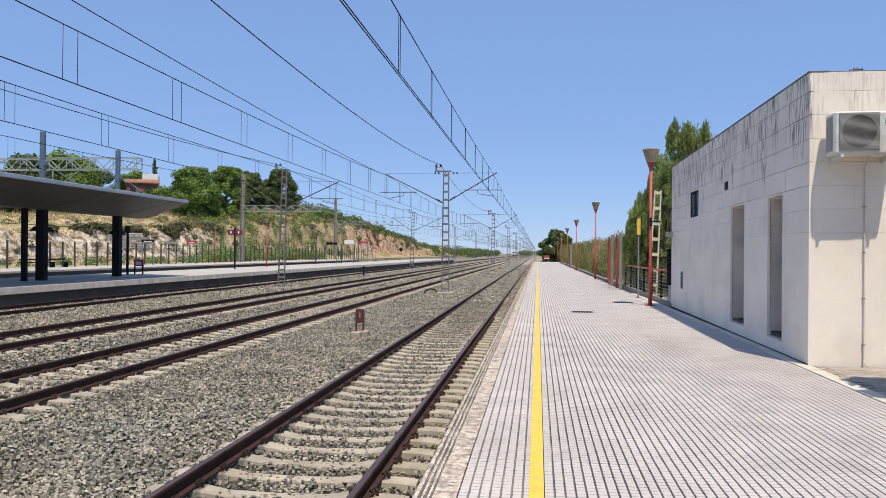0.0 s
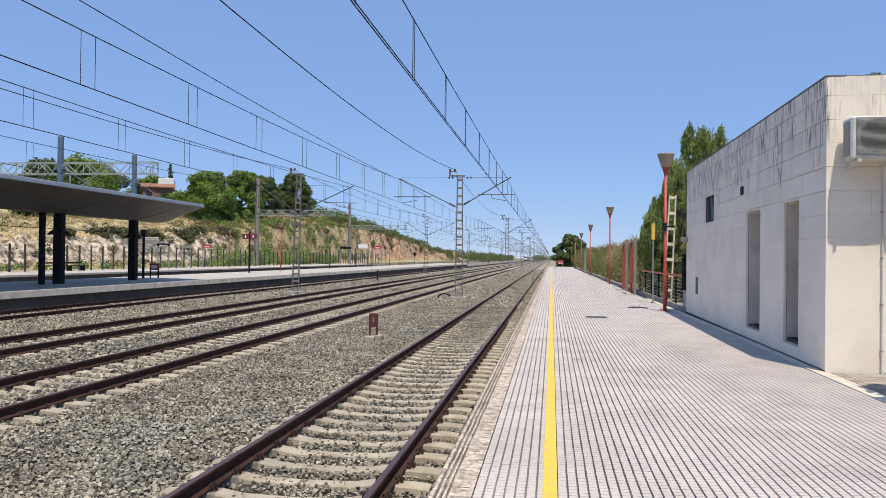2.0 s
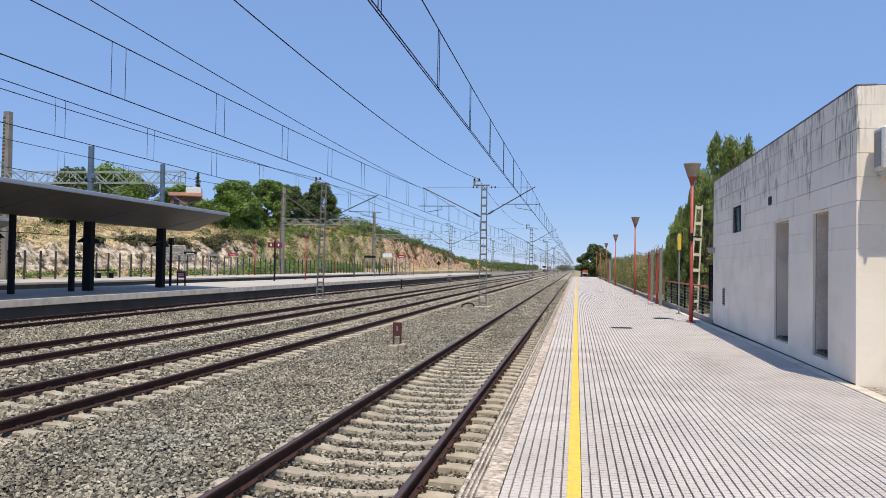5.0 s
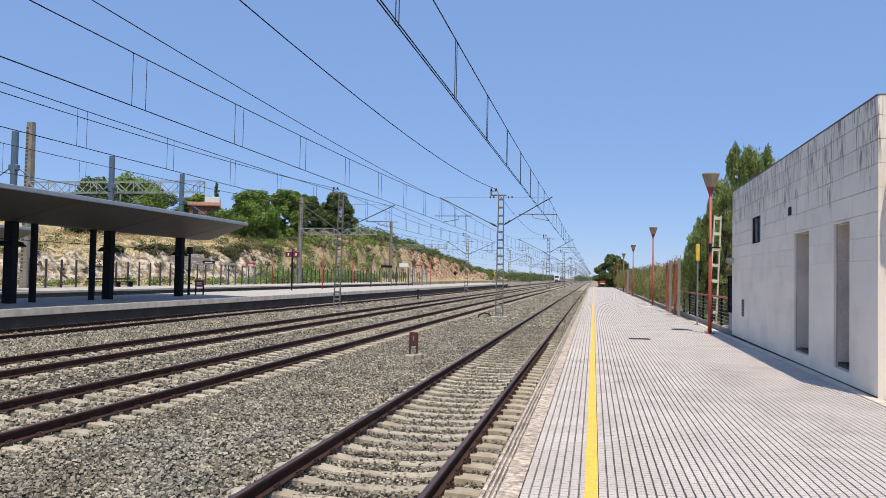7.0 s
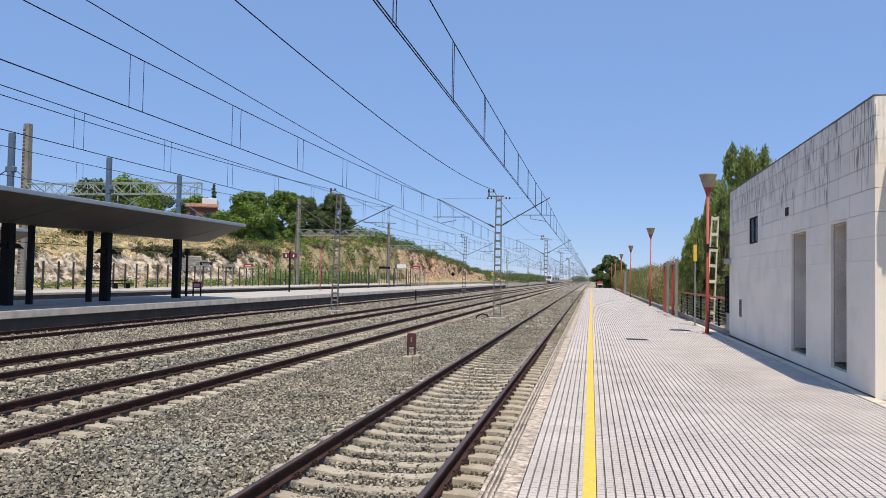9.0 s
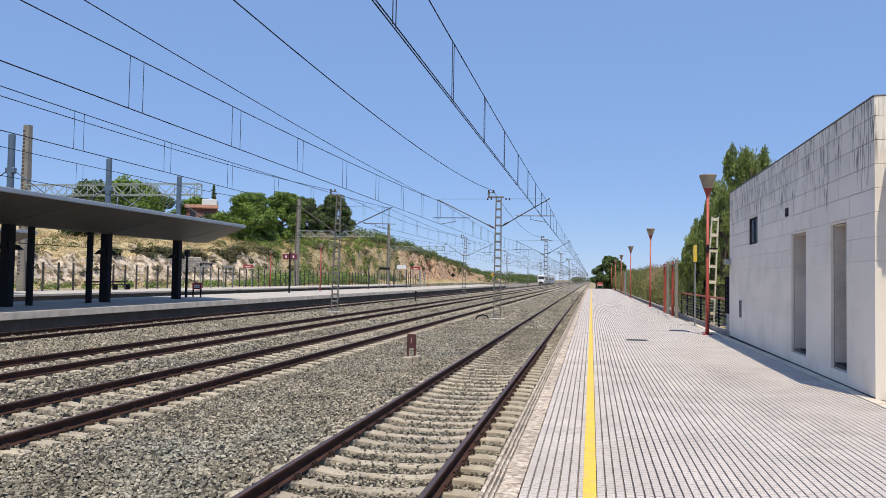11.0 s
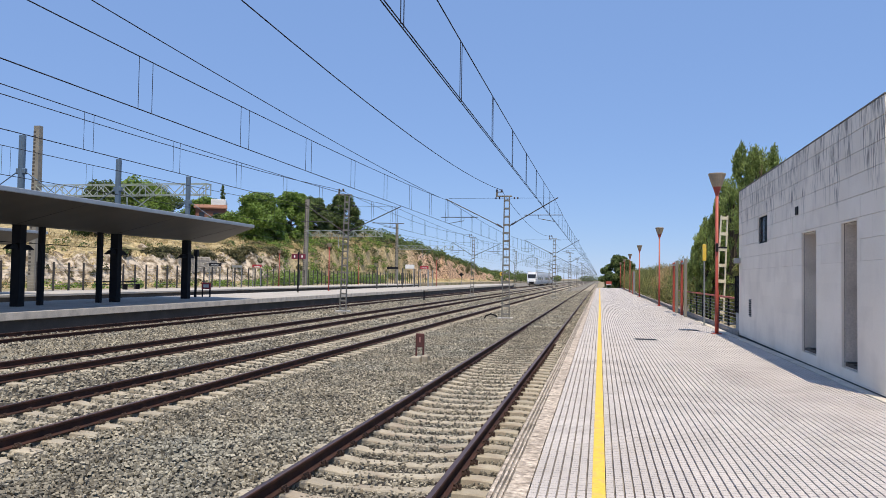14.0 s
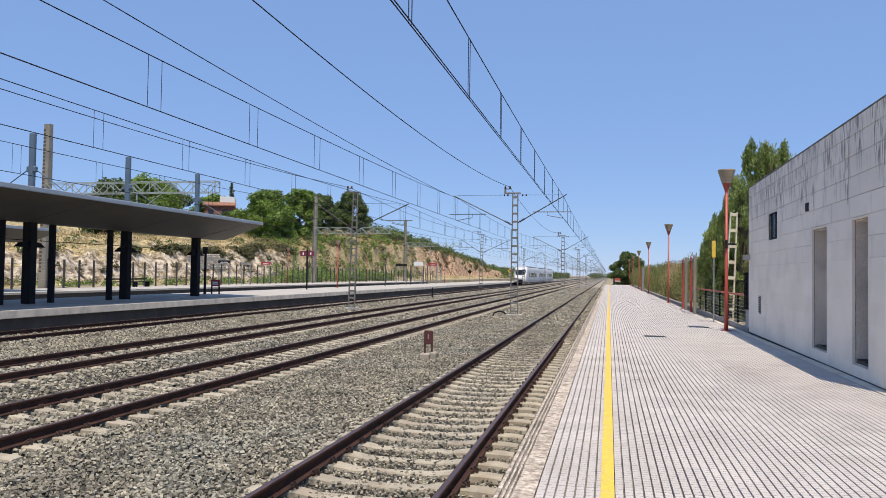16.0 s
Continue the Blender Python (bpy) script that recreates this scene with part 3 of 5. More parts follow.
WIN = (7.75, 8.8, 2.42, 3.05)
blocks(0.0, LEN, 0, HZ, [*NICHES, WIN], wall_block, 1.05, 0.32, 0.22)
blocks(0.0504, 6.0, 0, HZ, [], end_block, 1.05, 0.32, 0.22)
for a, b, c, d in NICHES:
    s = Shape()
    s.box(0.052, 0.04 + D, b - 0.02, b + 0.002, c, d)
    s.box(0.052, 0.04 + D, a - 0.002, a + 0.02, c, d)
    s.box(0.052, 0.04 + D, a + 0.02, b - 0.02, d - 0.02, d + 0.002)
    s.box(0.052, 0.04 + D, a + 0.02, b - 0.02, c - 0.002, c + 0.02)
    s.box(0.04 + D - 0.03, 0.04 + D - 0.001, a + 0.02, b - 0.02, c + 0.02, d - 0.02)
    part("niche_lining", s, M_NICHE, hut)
s = Shape()
s.box(0.05, 6, 0.05, LEN - 0.05, HZ - 0.15, HZ - 0.1)
part("roof", s, M_CONC, hut)

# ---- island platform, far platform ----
# both platform walls have the shade under their edge slabs painted in
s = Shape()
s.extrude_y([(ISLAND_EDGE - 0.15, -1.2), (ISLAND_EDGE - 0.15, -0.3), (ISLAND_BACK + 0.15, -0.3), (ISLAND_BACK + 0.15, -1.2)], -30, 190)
structure("platform_wall", s, M_DARKSHADE, "island platform face with its shade put into the dark colour", "platform")
s = Shape()
s.box(ISLAND_BACK, ISLAND_EDGE, -30, 190, -0.3, 0.0, 0.02)
# the two long side faces get the painted sunlight
s.mi = [1 if k in (1, 0) else 0 for k in range(len(s.f))]
structure("island_platform", s, (M_PAVE, M_SLABLIT), "pale concrete island platform between the tracks", "platform")
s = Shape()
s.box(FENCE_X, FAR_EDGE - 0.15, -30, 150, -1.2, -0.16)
structure("platform_wall", s, M_DARKSHADE, "far platform face with its shade put into the dark colour", "platform")
s = Shape()
s.box(FENCE_X - 0.4, FAR_EDGE, -30, 150, -0.16, 0.0, 0.02)
structure("far_platform", s, M_PAVE, "pale concrete side platform below the cutting", "platform")

# ---- foliage ----
def leaf_mesh(name, blobs, count, size, material, seed, flat=1.0, spiky=False):
    """A cloud of small leaf clumps: bent quads spread through uneven blobs (x, y, z, rx, ry, rz)."""
    r = np.random.default_rng(seed)
    b = np.array(blobs, float)
    w = (b[:, 3] * b[:, 4] * b[:, 5]) ** 0.7
    pick = r.choice(len(b), count, p=w / w.sum())
    d = r.normal(size=(count, 3))
    d /= np.linalg.norm(d, axis=1)[:, None]
    rad = r.uniform(0.25, 1.0, count) ** 0.45 * r.uniform(0.85, 1.12, count)
    c = b[pick, :3] + d * b[pick, 3:] * rad[:, None]
    nrm = d + r.normal(size=(count, 3)) * 0.7 + np.array([0, 0, 0.8])
    nrm /= np.linalg.norm(nrm, axis=1)[:, None]
    u = np.cross(nrm, r.normal(size=(count, 3)))
    u /= np.linalg.norm(u, axis=1)[:, None] + 1e-9
    if spiky:       # shoots that point up and outwards
        u = d * 0.5 + np.array([0, 0, 0.9]) + r.normal(size=(count, 3)) * 0.45
        u /= np.linalg.norm(u, axis=1)[:, None]
    v = np.cross(nrm, u)
    s = size * r.uniform(0.5, 1.4, count)[:, None]
    pts = np.stack([c - u * s, c - v * s * 0.55 * flat + nrm * s * 0.2, c + u * s, c + v * s * 0.55 * flat + nrm * s * 0.2], 1).reshape(-1, 3)
    fs = np.arange(count * 4).reshape(-1, 4)
    me = bpy.data.meshes.new(name)
    me.from_pydata(pts.tolist(), [], fs.tolist())
    me.materials.append(material)
    return me


def tree(x, y, z, height, width, leaf, label, seed, count=5000, size=0.22, low=0.25, pointed=False, name="tree", group=""):
    """A tapered trunk with limbs and a crown of leaf clumps in many uneven blobs."""
    r = random.Random(seed)
    t = thing(name, label, "tree", group, at=pose(x, y, z))
    s = Shape()
    top = height * 0.8
    s.tube([(0, 0, -0.3), (r.uniform(-.1, .1), r.uniform(-.1, .1), height * 0.3), (r.uniform(-.3, .3), r.uniform(-.3, .3), top)], height * 0.025, 7, r1=height * 0.006)
    blobs = []
    n = 60
    for i in range(n):
        f = (i + 0.5) / n
        h = height * (low + (1 - low) * f)
        if pointed:
            reach = width / 2 * (1 - f) ** 0.6 * r.uniform(0.5, 1.0)
        else:
            reach = width / 2 * math.sin(math.pi * min(0.95, 0.22 + 0.72 * f)) ** 0.8 * r.uniform(0.35, 0.85)
        a = i * 2.4 + r.uniform(-0.5, 0.5)
        c = (reach * math.cos(a), reach * math.sin(a), h - height * 0.06)
        k = width * r.uniform(0.07, 0.15) * (0.55 if pointed and f > 0.6 else 1)
        blobs.append((*c, k, k, k * r.uniform(0.6, 0.9)))
        s.tube([(0, 0, max(0.3, h * 0.75 - height * 0.1)), (c[0] * 0.5, c[1] * 0.5, h * 0.9 - height * 0.07), c], height * 0.009, 5, r1=height * 0.002)
    if leaf == M_PINE:
        blobs = [(a, b, c, p * 0.72, q * 0.72, e) for a, b, c, p, q, e in blobs]
        for i in range(46):     # upright young shoots that break the outline
            a, f = i * 2.4, r.uniform(0.35, 1.0)
            w = width * 0.52 * math.sqrt(max(0.02, 1.04 - f))
            blobs += [(w * math.cos(a), w * math.sin(a), height * (0.86 * f + 0.1), width * 0.035, width * 0.035, height * 0.085)] * 5
    part("trunk", s, M_BARK, t)
    part("crown", leaf_mesh("crown", blobs, count, size, leaf, seed, 1.0 if leaf != M_PINE else 0.6, leaf == M_PINE), None, t)
    return t


def lerp_table(table, v):
    for (a, p), (b, q) in zip(table, table[1:]):
        if v <= b:
            return p + (q - p) * max(0, (v - a)) / (b - a)
    return table[-1][1]


# ---- hillside cutting ----
HILL = [(-40, 4.2), (60, 4.6), (85, 5.4), (117, 7.0), (160, 11.0), (192, 12.4), (235, 11.4), (300, 8.0), (345, 5.2), (420, 2.0), (520, 0.3)]


def hill_z(x, y):
    h = lerp_table(HILL, y)
    d = -x - 46.0 + 1.6 * noise.noise(Vector((0.03 * y, 0, 3))) + 0.9 * noise.noise(Vector((0.22 * y, 0, 9))) + 0.5 * noise.noise(Vector((0.7 * y, 0.2 * x, 2))) + (1.8 * noise.noise(Vector((0.13 * y, 0, 12))) if y > 180 else 0)
    if d < 0:
        f = 0
    elif d < 2.6:
        f = 0.09 * d / 2.6
    elif d < 5.2:
        f = 0.09 + 0.61 * (d - 2.6) / 2.6
    elif d < 16:
        f = 0.70 + 0.30 * (d - 5.2) / 10.8
    else:
        f = 1.0 + 0.0025 * (d - 16)
    crag = 0.3 * abs(noise.noise(Vector((0.8 * x, 1.6 * y, 7)))) if 2.6 < d < 6 else 0
    return h * f + (0.6 * noise.noise(Vector((0.25 * x, 0.25 * y, 0))) + 0.45 * noise.noise(Vector((0.9 * x, 0.6 * y, 5)))) * min(1, f * 5) - crag - 0.05


s = Shape()
hx = [-43, -44, -45, -46] + [-46.6 - 0.36 * i for i in range(25)] + [-56 - 0.9 * i for i in range(13)] + [-68, -72, -80, -100, -140, -220, -400]
hy = [-40 + 8 * i for i in range(9)] + [33 + 0.8 * i for i in range(260)] + [244 + 4 * i for i in range(42)] + [415, 440, 480, 530]
s.add([(x, y, hill_z(x, y)) for y in hy for x in hx],
      [(j * len(hx) + i, j * len(hx) + i + 1, (j + 1) * len(hx) + i + 1, (j + 1) * len(hx) + i) for j in range(len(hy) - 1) for i in range(len(hx) - 1)])


def hill_material():
    """Pale layered rock where it is steep, dry grass and scrub where it is not."""
    m = mat("cutting_rock_and_grass", (0.48, 0.37, 0.20), (0.29, 0.235, 0.115), 0.7, 0.95, bump=0.35, bscale=2.2, grain=0.45, stain=(0.14, 0.13, 0.055), sscale=0.3, samount=0.7)
    n, l = m.node_tree.nodes, m.node_tree.links
    bsdf = n["Principled BSDF"]
    src = bsdf.inputs["Base Color"].links[0].from_socket
    geo, sep = n.new("ShaderNodeNewGeometry"), n.new("ShaderNodeSeparateXYZ")
    l.new(geo.outputs["Normal"], sep.inputs[0])
    co, mp, rock = n.new("ShaderNodeTexCoord"), n.new("ShaderNodeMapping"), n.new("ShaderNodeTexNoise")
    mp.inputs["Scale"].default_value = (1.0, 0.9, 1.3)
    rock.inputs["Scale"].default_value, rock.inputs["Detail"].default_value = 1.3, 8
    l.new(co.outputs["Object"], mp.inputs[0])
    l.new(mp.outputs[0], rock.inputs["Vector"])
    cr = n.new("ShaderNodeValToRGB")
    cr.color_ramp.elements[0].position, cr.color_ramp.elements[0].color = 0.39, (0.13, 0.095, 0.055, 1)
    cr.color_ramp.elements[1].position, cr.color_ramp.elements[1].color = 0.60, (0.64, 0.54, 0.42, 1)
    l.new(rock.outputs[0], cr.inputs[0])
    add = n.new("ShaderNodeMath")
    add.operation = "MULTIPLY_ADD"
    add.inputs[1].default_value = 0.45
    l.new(rock.outputs[0], add.inputs[0])
    l.new(sep.outputs["Z"], add.inputs[2])
    st = n.new("ShaderNodeMapRange")
    st.inputs[1].default_value, st.inputs[2].default_value = 1.10, 1.02
    l.new(add.outputs[0], st.inputs[0])
    x = n.new("ShaderNodeMix")
    x.data_type = "RGBA"
    l.new(src, x.inputs[6])
    sy, far, tint = n.new("ShaderNodeSeparateXYZ"), n.new("ShaderNodeMapRange"), n.new("ShaderNodeMix")
    l.new(co.outputs["Object"], sy.inputs[0])
    l.new(sy.outputs["Y"], far.inputs[0])
    far.inputs[1].default_value, far.inputs[2].default_value = 140, 230
    cover = n.new("ShaderNodeValToRGB")     # soil and grass cover the face between the two bare stretches
    ce = cover.color_ramp.elements
    ce[0].position, ce[0].color = 0.31, (1, 1, 1, 1)
    ce[1].position, ce[1].color = 0.345, (0.12, 0.12, 0.12, 1)
    for at, v in ((0.525, 0.12), (0.56, 1.0)):
        ce.new(at).color = (v, v, v, 1)
    along, bare = n.new("ShaderNodeMapRange"), n.new("ShaderNodeMath")
    along.inputs[1].default_value, along.inputs[2].default_value = 0, 400
    wob = n.new("ShaderNodeMath")
    wob.operation = "MULTIPLY_ADD"
    wob.inputs[1].default_value = 30
    l.new(rock.outputs[0], wob.inputs[0])
    l.new(sy.outputs["Y"], wob.inputs[2])
    l.new(wob.outputs[0], along.inputs[0])
    l.new(along.outputs[0], cover.inputs[0])
    bare.operation = "MULTIPLY"
    l.new(st.outputs[0], bare.inputs[0])
    l.new(cover.outputs[0], bare.inputs[1])
    l.new(bare.outputs[0], x.inputs[0])
    tint.data_type, tint.blend_type = "RGBA", "MULTIPLY"
    tint.inputs[7].default_value = (1.0, 0.78, 0.64, 1)     # the rock turns to red clay further out
    l.new(far.outputs[0], tint.inputs[0])
    l.new(cr.outputs[0], tint.inputs[6])
    l.new(tint.outputs[2], x.inputs[7])
    l.new(x.outputs[2], bsdf.inputs["Base Color"])
    return m


structure("hillside", s, hill_material(), "dry grassy railway cutting with pale eroded rock face", "hillside")

# scrub and dry grass tufts on the slope
r = random.Random(11)
bl, dr, ol = [], [], []
for i in range(2600):
    y = 40 + 360 * r.random() ** 1.5
    x = -46.5 - 22 * r.random()
    d = -x - 46
    if 2.4 < d < 5.2 and not 112 < y < 188 and r.random() < 0.8:
        continue
    k = r.uniform(0.22, 0.7) * (1.3 if d > 12 else 1)
    (bl if r.random() < 0.10 else dr).append((x, y, hill_z(x, y) + 0.25 * k, k * 1.2, k * 1.3, k * 0.8))
for i in range(1150):    # the golden, bushy slope between the two rock faces
    y, x = 106 + 88 * r.random(), -47 - 13 * r.random()
    k = r.uniform(0.25, 0.85)
    pickone = r.random()
    (bl if pickone < 0.15 else ol if pickone < 0.29 else dr).append((x, y, hill_z(x, y) + 0.3 * k, k * 1.1, k * 1.4, k * 0.9))
for i in range(330):    # scrub over the upper half of the far face
    y, x = 190 + 140 * r.random(), -49.6 - 7 * r.random()
    k = r.uniform(0.5, 1.3)
    pickone = r.random()
    (bl if pickone < 0.35 else ol if pickone < 0.6 else dr).append((x, y, hill_z(x, y) + 0.3 * k, k, k * 1.5, k * 0.9))
for i in range(260):    # weeds and dry grass at the foot of the near face and on it
    y, x = 45 + 70 * r.random(), -46 - 6 * r.random()
    k = r.uniform(0.25, 0.7)
    (ol if r.random() < 0.25 else dr).append((x, y, hill_z(x, y) + 0.2 * k, k, k * 1.5, k * 0.7))
for i in range(260):    # dark scrub that hangs over the lip of the rock face
    y = 75 + 43 * r.random()
    k = r.uniform(0.3, 0.95)
    x = -51.2 - r.uniform(-0.4, 1.1)
    if noise.noise(Vector((0.16 * y, 1, 4))) > -0.02:
        ol.append((x, y, hill_z(x, y) + 0.2 * k, k, k * 1.5, k * 0.75))
tagged(new("hill_scrub", leaf_mesh("hill_scrub", bl, 34000, 0.16, M_LEAF2, 5)), "low green scrub scattered over the cutting", "scrub", "", "stuff")
tagged(new("dry_grass_tufts", leaf_mesh("dry_grass_tufts", dr, 96000, 0.18, M_DRY, 6, 0.45, True)), "dry straw-coloured grass tufts on the slope", "dry grass", "", "stuff")
tagged(new("rock_edge_scrub", leaf_mesh("rock_edge_scrub", ol, 42000, 0.17, M_BRUSH, 7)), "dark olive scrub hanging over the rock face", "scrub", "", "stuff")
bl = []
for i in range(60):
    y = 100 + 60 * r.random()
    x = -44.0 - 4.5 * r.random()
    k = r.uniform(0.7, 1.5)
    bl.append((x, y, hill_z(x, y) + 0.6 * k, k, k, k))
for i in range(40):
    y = 55 + 45 * r.random()
    x = -44.0 - 2.5 * r.random()
    k = r.uniform(0.3, 0.8)
    bl.append((x, y, hill_z(x, y) + 0.3 * k, k, k * 1.4, k))
for i in range(110):
    y = 115 + 70 * r.random()
    x = -46 - 10 * r.random()
    k = r.uniform(0.5, 1.2)
    bl.append((x, y, hill_z(x, y) + 0.35 * k, k * 1.2, k * 1.2, k * 0.8))
tagged(new("fence_bushes", leaf_mesh("fence_bushes", bl, 30000, 0.16, M_LEAF, 8)), "bright green bushes growing behind the platform fence", "bushes", "", "stuff")
wr = random.Random(31)
sw = thing("dry_stone_wall", "rough grey dry-stone retaining wall at the foot of the cutting", "stone wall")
part("core", Shape().box(-51.2, -49.75, 84.3, 93.7, -0.3, 3.2), M_RUBBLE, sw)
rubble = [Shape().box(0, 0.32, -0.15 - 0.05 * q, 0.15 + 0.04 * q, -0.10, 0.10 + 0.015 * q, 0.06).mesh("stone", M_RUBBLE) for q in range(4)]
for row in range(9):
    y = 84.3 + wr.uniform(0, 0.3) + 0.15 * row
    while y < 93.8 - 0.25 * row:
        part("stone", rubble[wr.randrange(4)], None, sw, at=pose(-49.85 + wr.uniform(-0.06, 0.06) - 0.04 * row, y, 1.75 + 0.215 * row + wr.uniform(-0.04, 0.04), wr.uniform(-12, 12), 0, wr.uniform(-8, 8)))
        y += wr.uniform(0.36, 0.5)
bl = [(-53 - 14 * r.random(), 185 + 230 * r.random(), 0, r.uniform(1.4, 3.0), r.uniform(1.8, 3.4), r.uniform(1.2, 2.6)) for i in range(190)]
bl += [(-51.5 - 5 * r.random(), 188 + 150 * r.random() ** 1.2, 0, r.uniform(0.9, 1.8), r.uniform(1.2, 2.6), r.uniform(0.8, 1.6)) for i in range(110)]
bl = [(a, b, hill_z(a, b) + 0.9, *k) for a, b, _, *k in bl]
bl += [(-56 - 60 * r.random(), 320 + 480 * r.random(), r.uniform(2.0, 4.2), r.uniform(3, 6), r.uniform(3, 6), r.uniform(2.5, 4.5)) for i in range(110)]
bl += [(-25 + 160 * r.random(), 560 + 500 * r.random(), 2.0, r.uniform(3, 7), r.uniform(3, 6), r.uniform(2, 4)) for i in range(60)]
bl += [(-60 + 30 * r.random(), 335 + 300 * r.random(), r.uniform(0.8, 2.4), r.uniform(2, 4), r.uniform(2, 4), r.uniform(1.5, 3.2)) for i in range(80)]
tagged(new("far_woods", leaf_mesh("far_woods", bl, 84000, 0.40, M_LEAF2, 9)), "dark green trees and scrub in the distance", "woods", "", "stuff")

# trees on the hill
for i, (x, y, h, w, leaf, lab, pt, lo) in enumerate((
        (-60.0, 128, 8.6, 12.6, M_LEAF, "broad bright green tree on the hill", False, 0.0),
        (-61.0, 145, 9.2, 11.0, M_LEAF, "tall green tree on the hill", False, 0.0),
        (-62.5, 161, 7.8, 9.0, M_LEAF2, "dark green tree on the hill", False, 0.10),
        (-60.5, 175, 10.0, 10.5, M_LEAF2, "dark green pine on the hill", False, 0.02),
        (-70.0, 133, 4.4, 7.0, M_LEAF2, "low dark tree in front of the hill house", False, 0.0),
        (-78.0, 118, 10.5, 15.0, M_LEAF, "green tree beyond the platform roof", False, 0.1),
        (-80.0, 111, 9.8, 12.0, M_LEAF2, "dark tree beyond the platform roof", False, 0.1),
        (-84.0, 132, 9.5, 14.0, M_LEAF2, "dark tree beyond the platform roof", False, 0.1),
        (-80.0, 145, 7.0, 12.0, M_LEAF, "green tree beyond the platform roof", False, 0.1),
        (-74.0, 141, 10.6, 2.4, M_LEAF2, "slim dark cypress near the house", True, 0.02))):
    tree(x, y, hill_z(x, y) - 0.2, h, w, leaf, lab, 40 + i, 17000, 0.25 if w > 4 else 0.16, lo, pt, group="trees on the hill")

# ---- right side: hedge, pines, trees ----
r = random.Random(21)
bl = []
y = 33.0
while y < 143:
    for k in range(3):
        a = r.uniform(0.7, 1.25)
        front = 4.45 if y > 40 else 5.0
        bl.append((front + 1.0 * k + r.uniform(-0.25, 0.2), y + r.uniform(-0.5, 0.5), r.uniform(0.2, 1.75) + 0.24 * k + (0.3 if y > 60 else 0), a * 0.75, a * 1.1, a * 0.95))
    y += 1.25
tagged(new("hedge", leaf_mesh("hedge", bl, 90000, 0.11, M_LEAF3, 22, 0.5, True)), "overgrown olive-green hedge behind the platform fence", "hedge", "", "stuff")
bl = [(4.5 + r.uniform(-0.3, 0.4), 52 + r.uniform(-6, 12), r.uniform(0.4, 2.0), 0.5, 0.9, 0.7) for i in range(20)]
tagged(new("dry_hedge_growth", leaf_mesh("dry_hedge_growth", bl, 9000, 0.10, M_DRY, 23, 0.4, True)), "dry yellow growth in the hedge", "hedge", "", "stuff")
tree(6.6, 34.5, -0.1, 7.5, 4.8, M_PINE, "green pine rising behind the service building", 61, 40000, 0.08, 0.03, name="pine_tree")
tree(5.3, 33.0, -0.1, 5.6, 2.8, M_PINE, "leafy green pine sapling behind the fence", 67, 20000, 0.07, 0.03, name="pine_tree")
tree(4.55, 34.2, -0.1, 4.0, 2.0, M_PINE, "feathery green shrub behind the fence", 69, 12000, 0.07, 0.02, name="shrub")
tree(6.0, 30.5, -0.1, 3.3, 2.8, M_LEAF3, "olive-green shrub behind the fence", 62, 20000, 0.055, 0.02, name="shrub")
tree(4.9, 35.5, -0.1, 4.4, 2.6, M_PINE, "leafy green shrub behind the fence", 65, 16000, 0.07, 0.02, name="shrub")
tree(6.4, 28.0, -0.1, 4.4, 3.2, M_LEAF2, "dark green bush behind the fence", 66, 18000, 0.08, 0.02, name="shrub")
tree(3.7, 152, -1.0, 7.2, 8.4, M_LEAF2, "round dark green tree beyond the platform end", 63, 26000, 0.19, 0.0)
tree(5.35, 8.0, 0, 4.4, 2.7, M_LEAF, "small leafy tree beside the service building", 68, 15000, 0.12, 0.45)


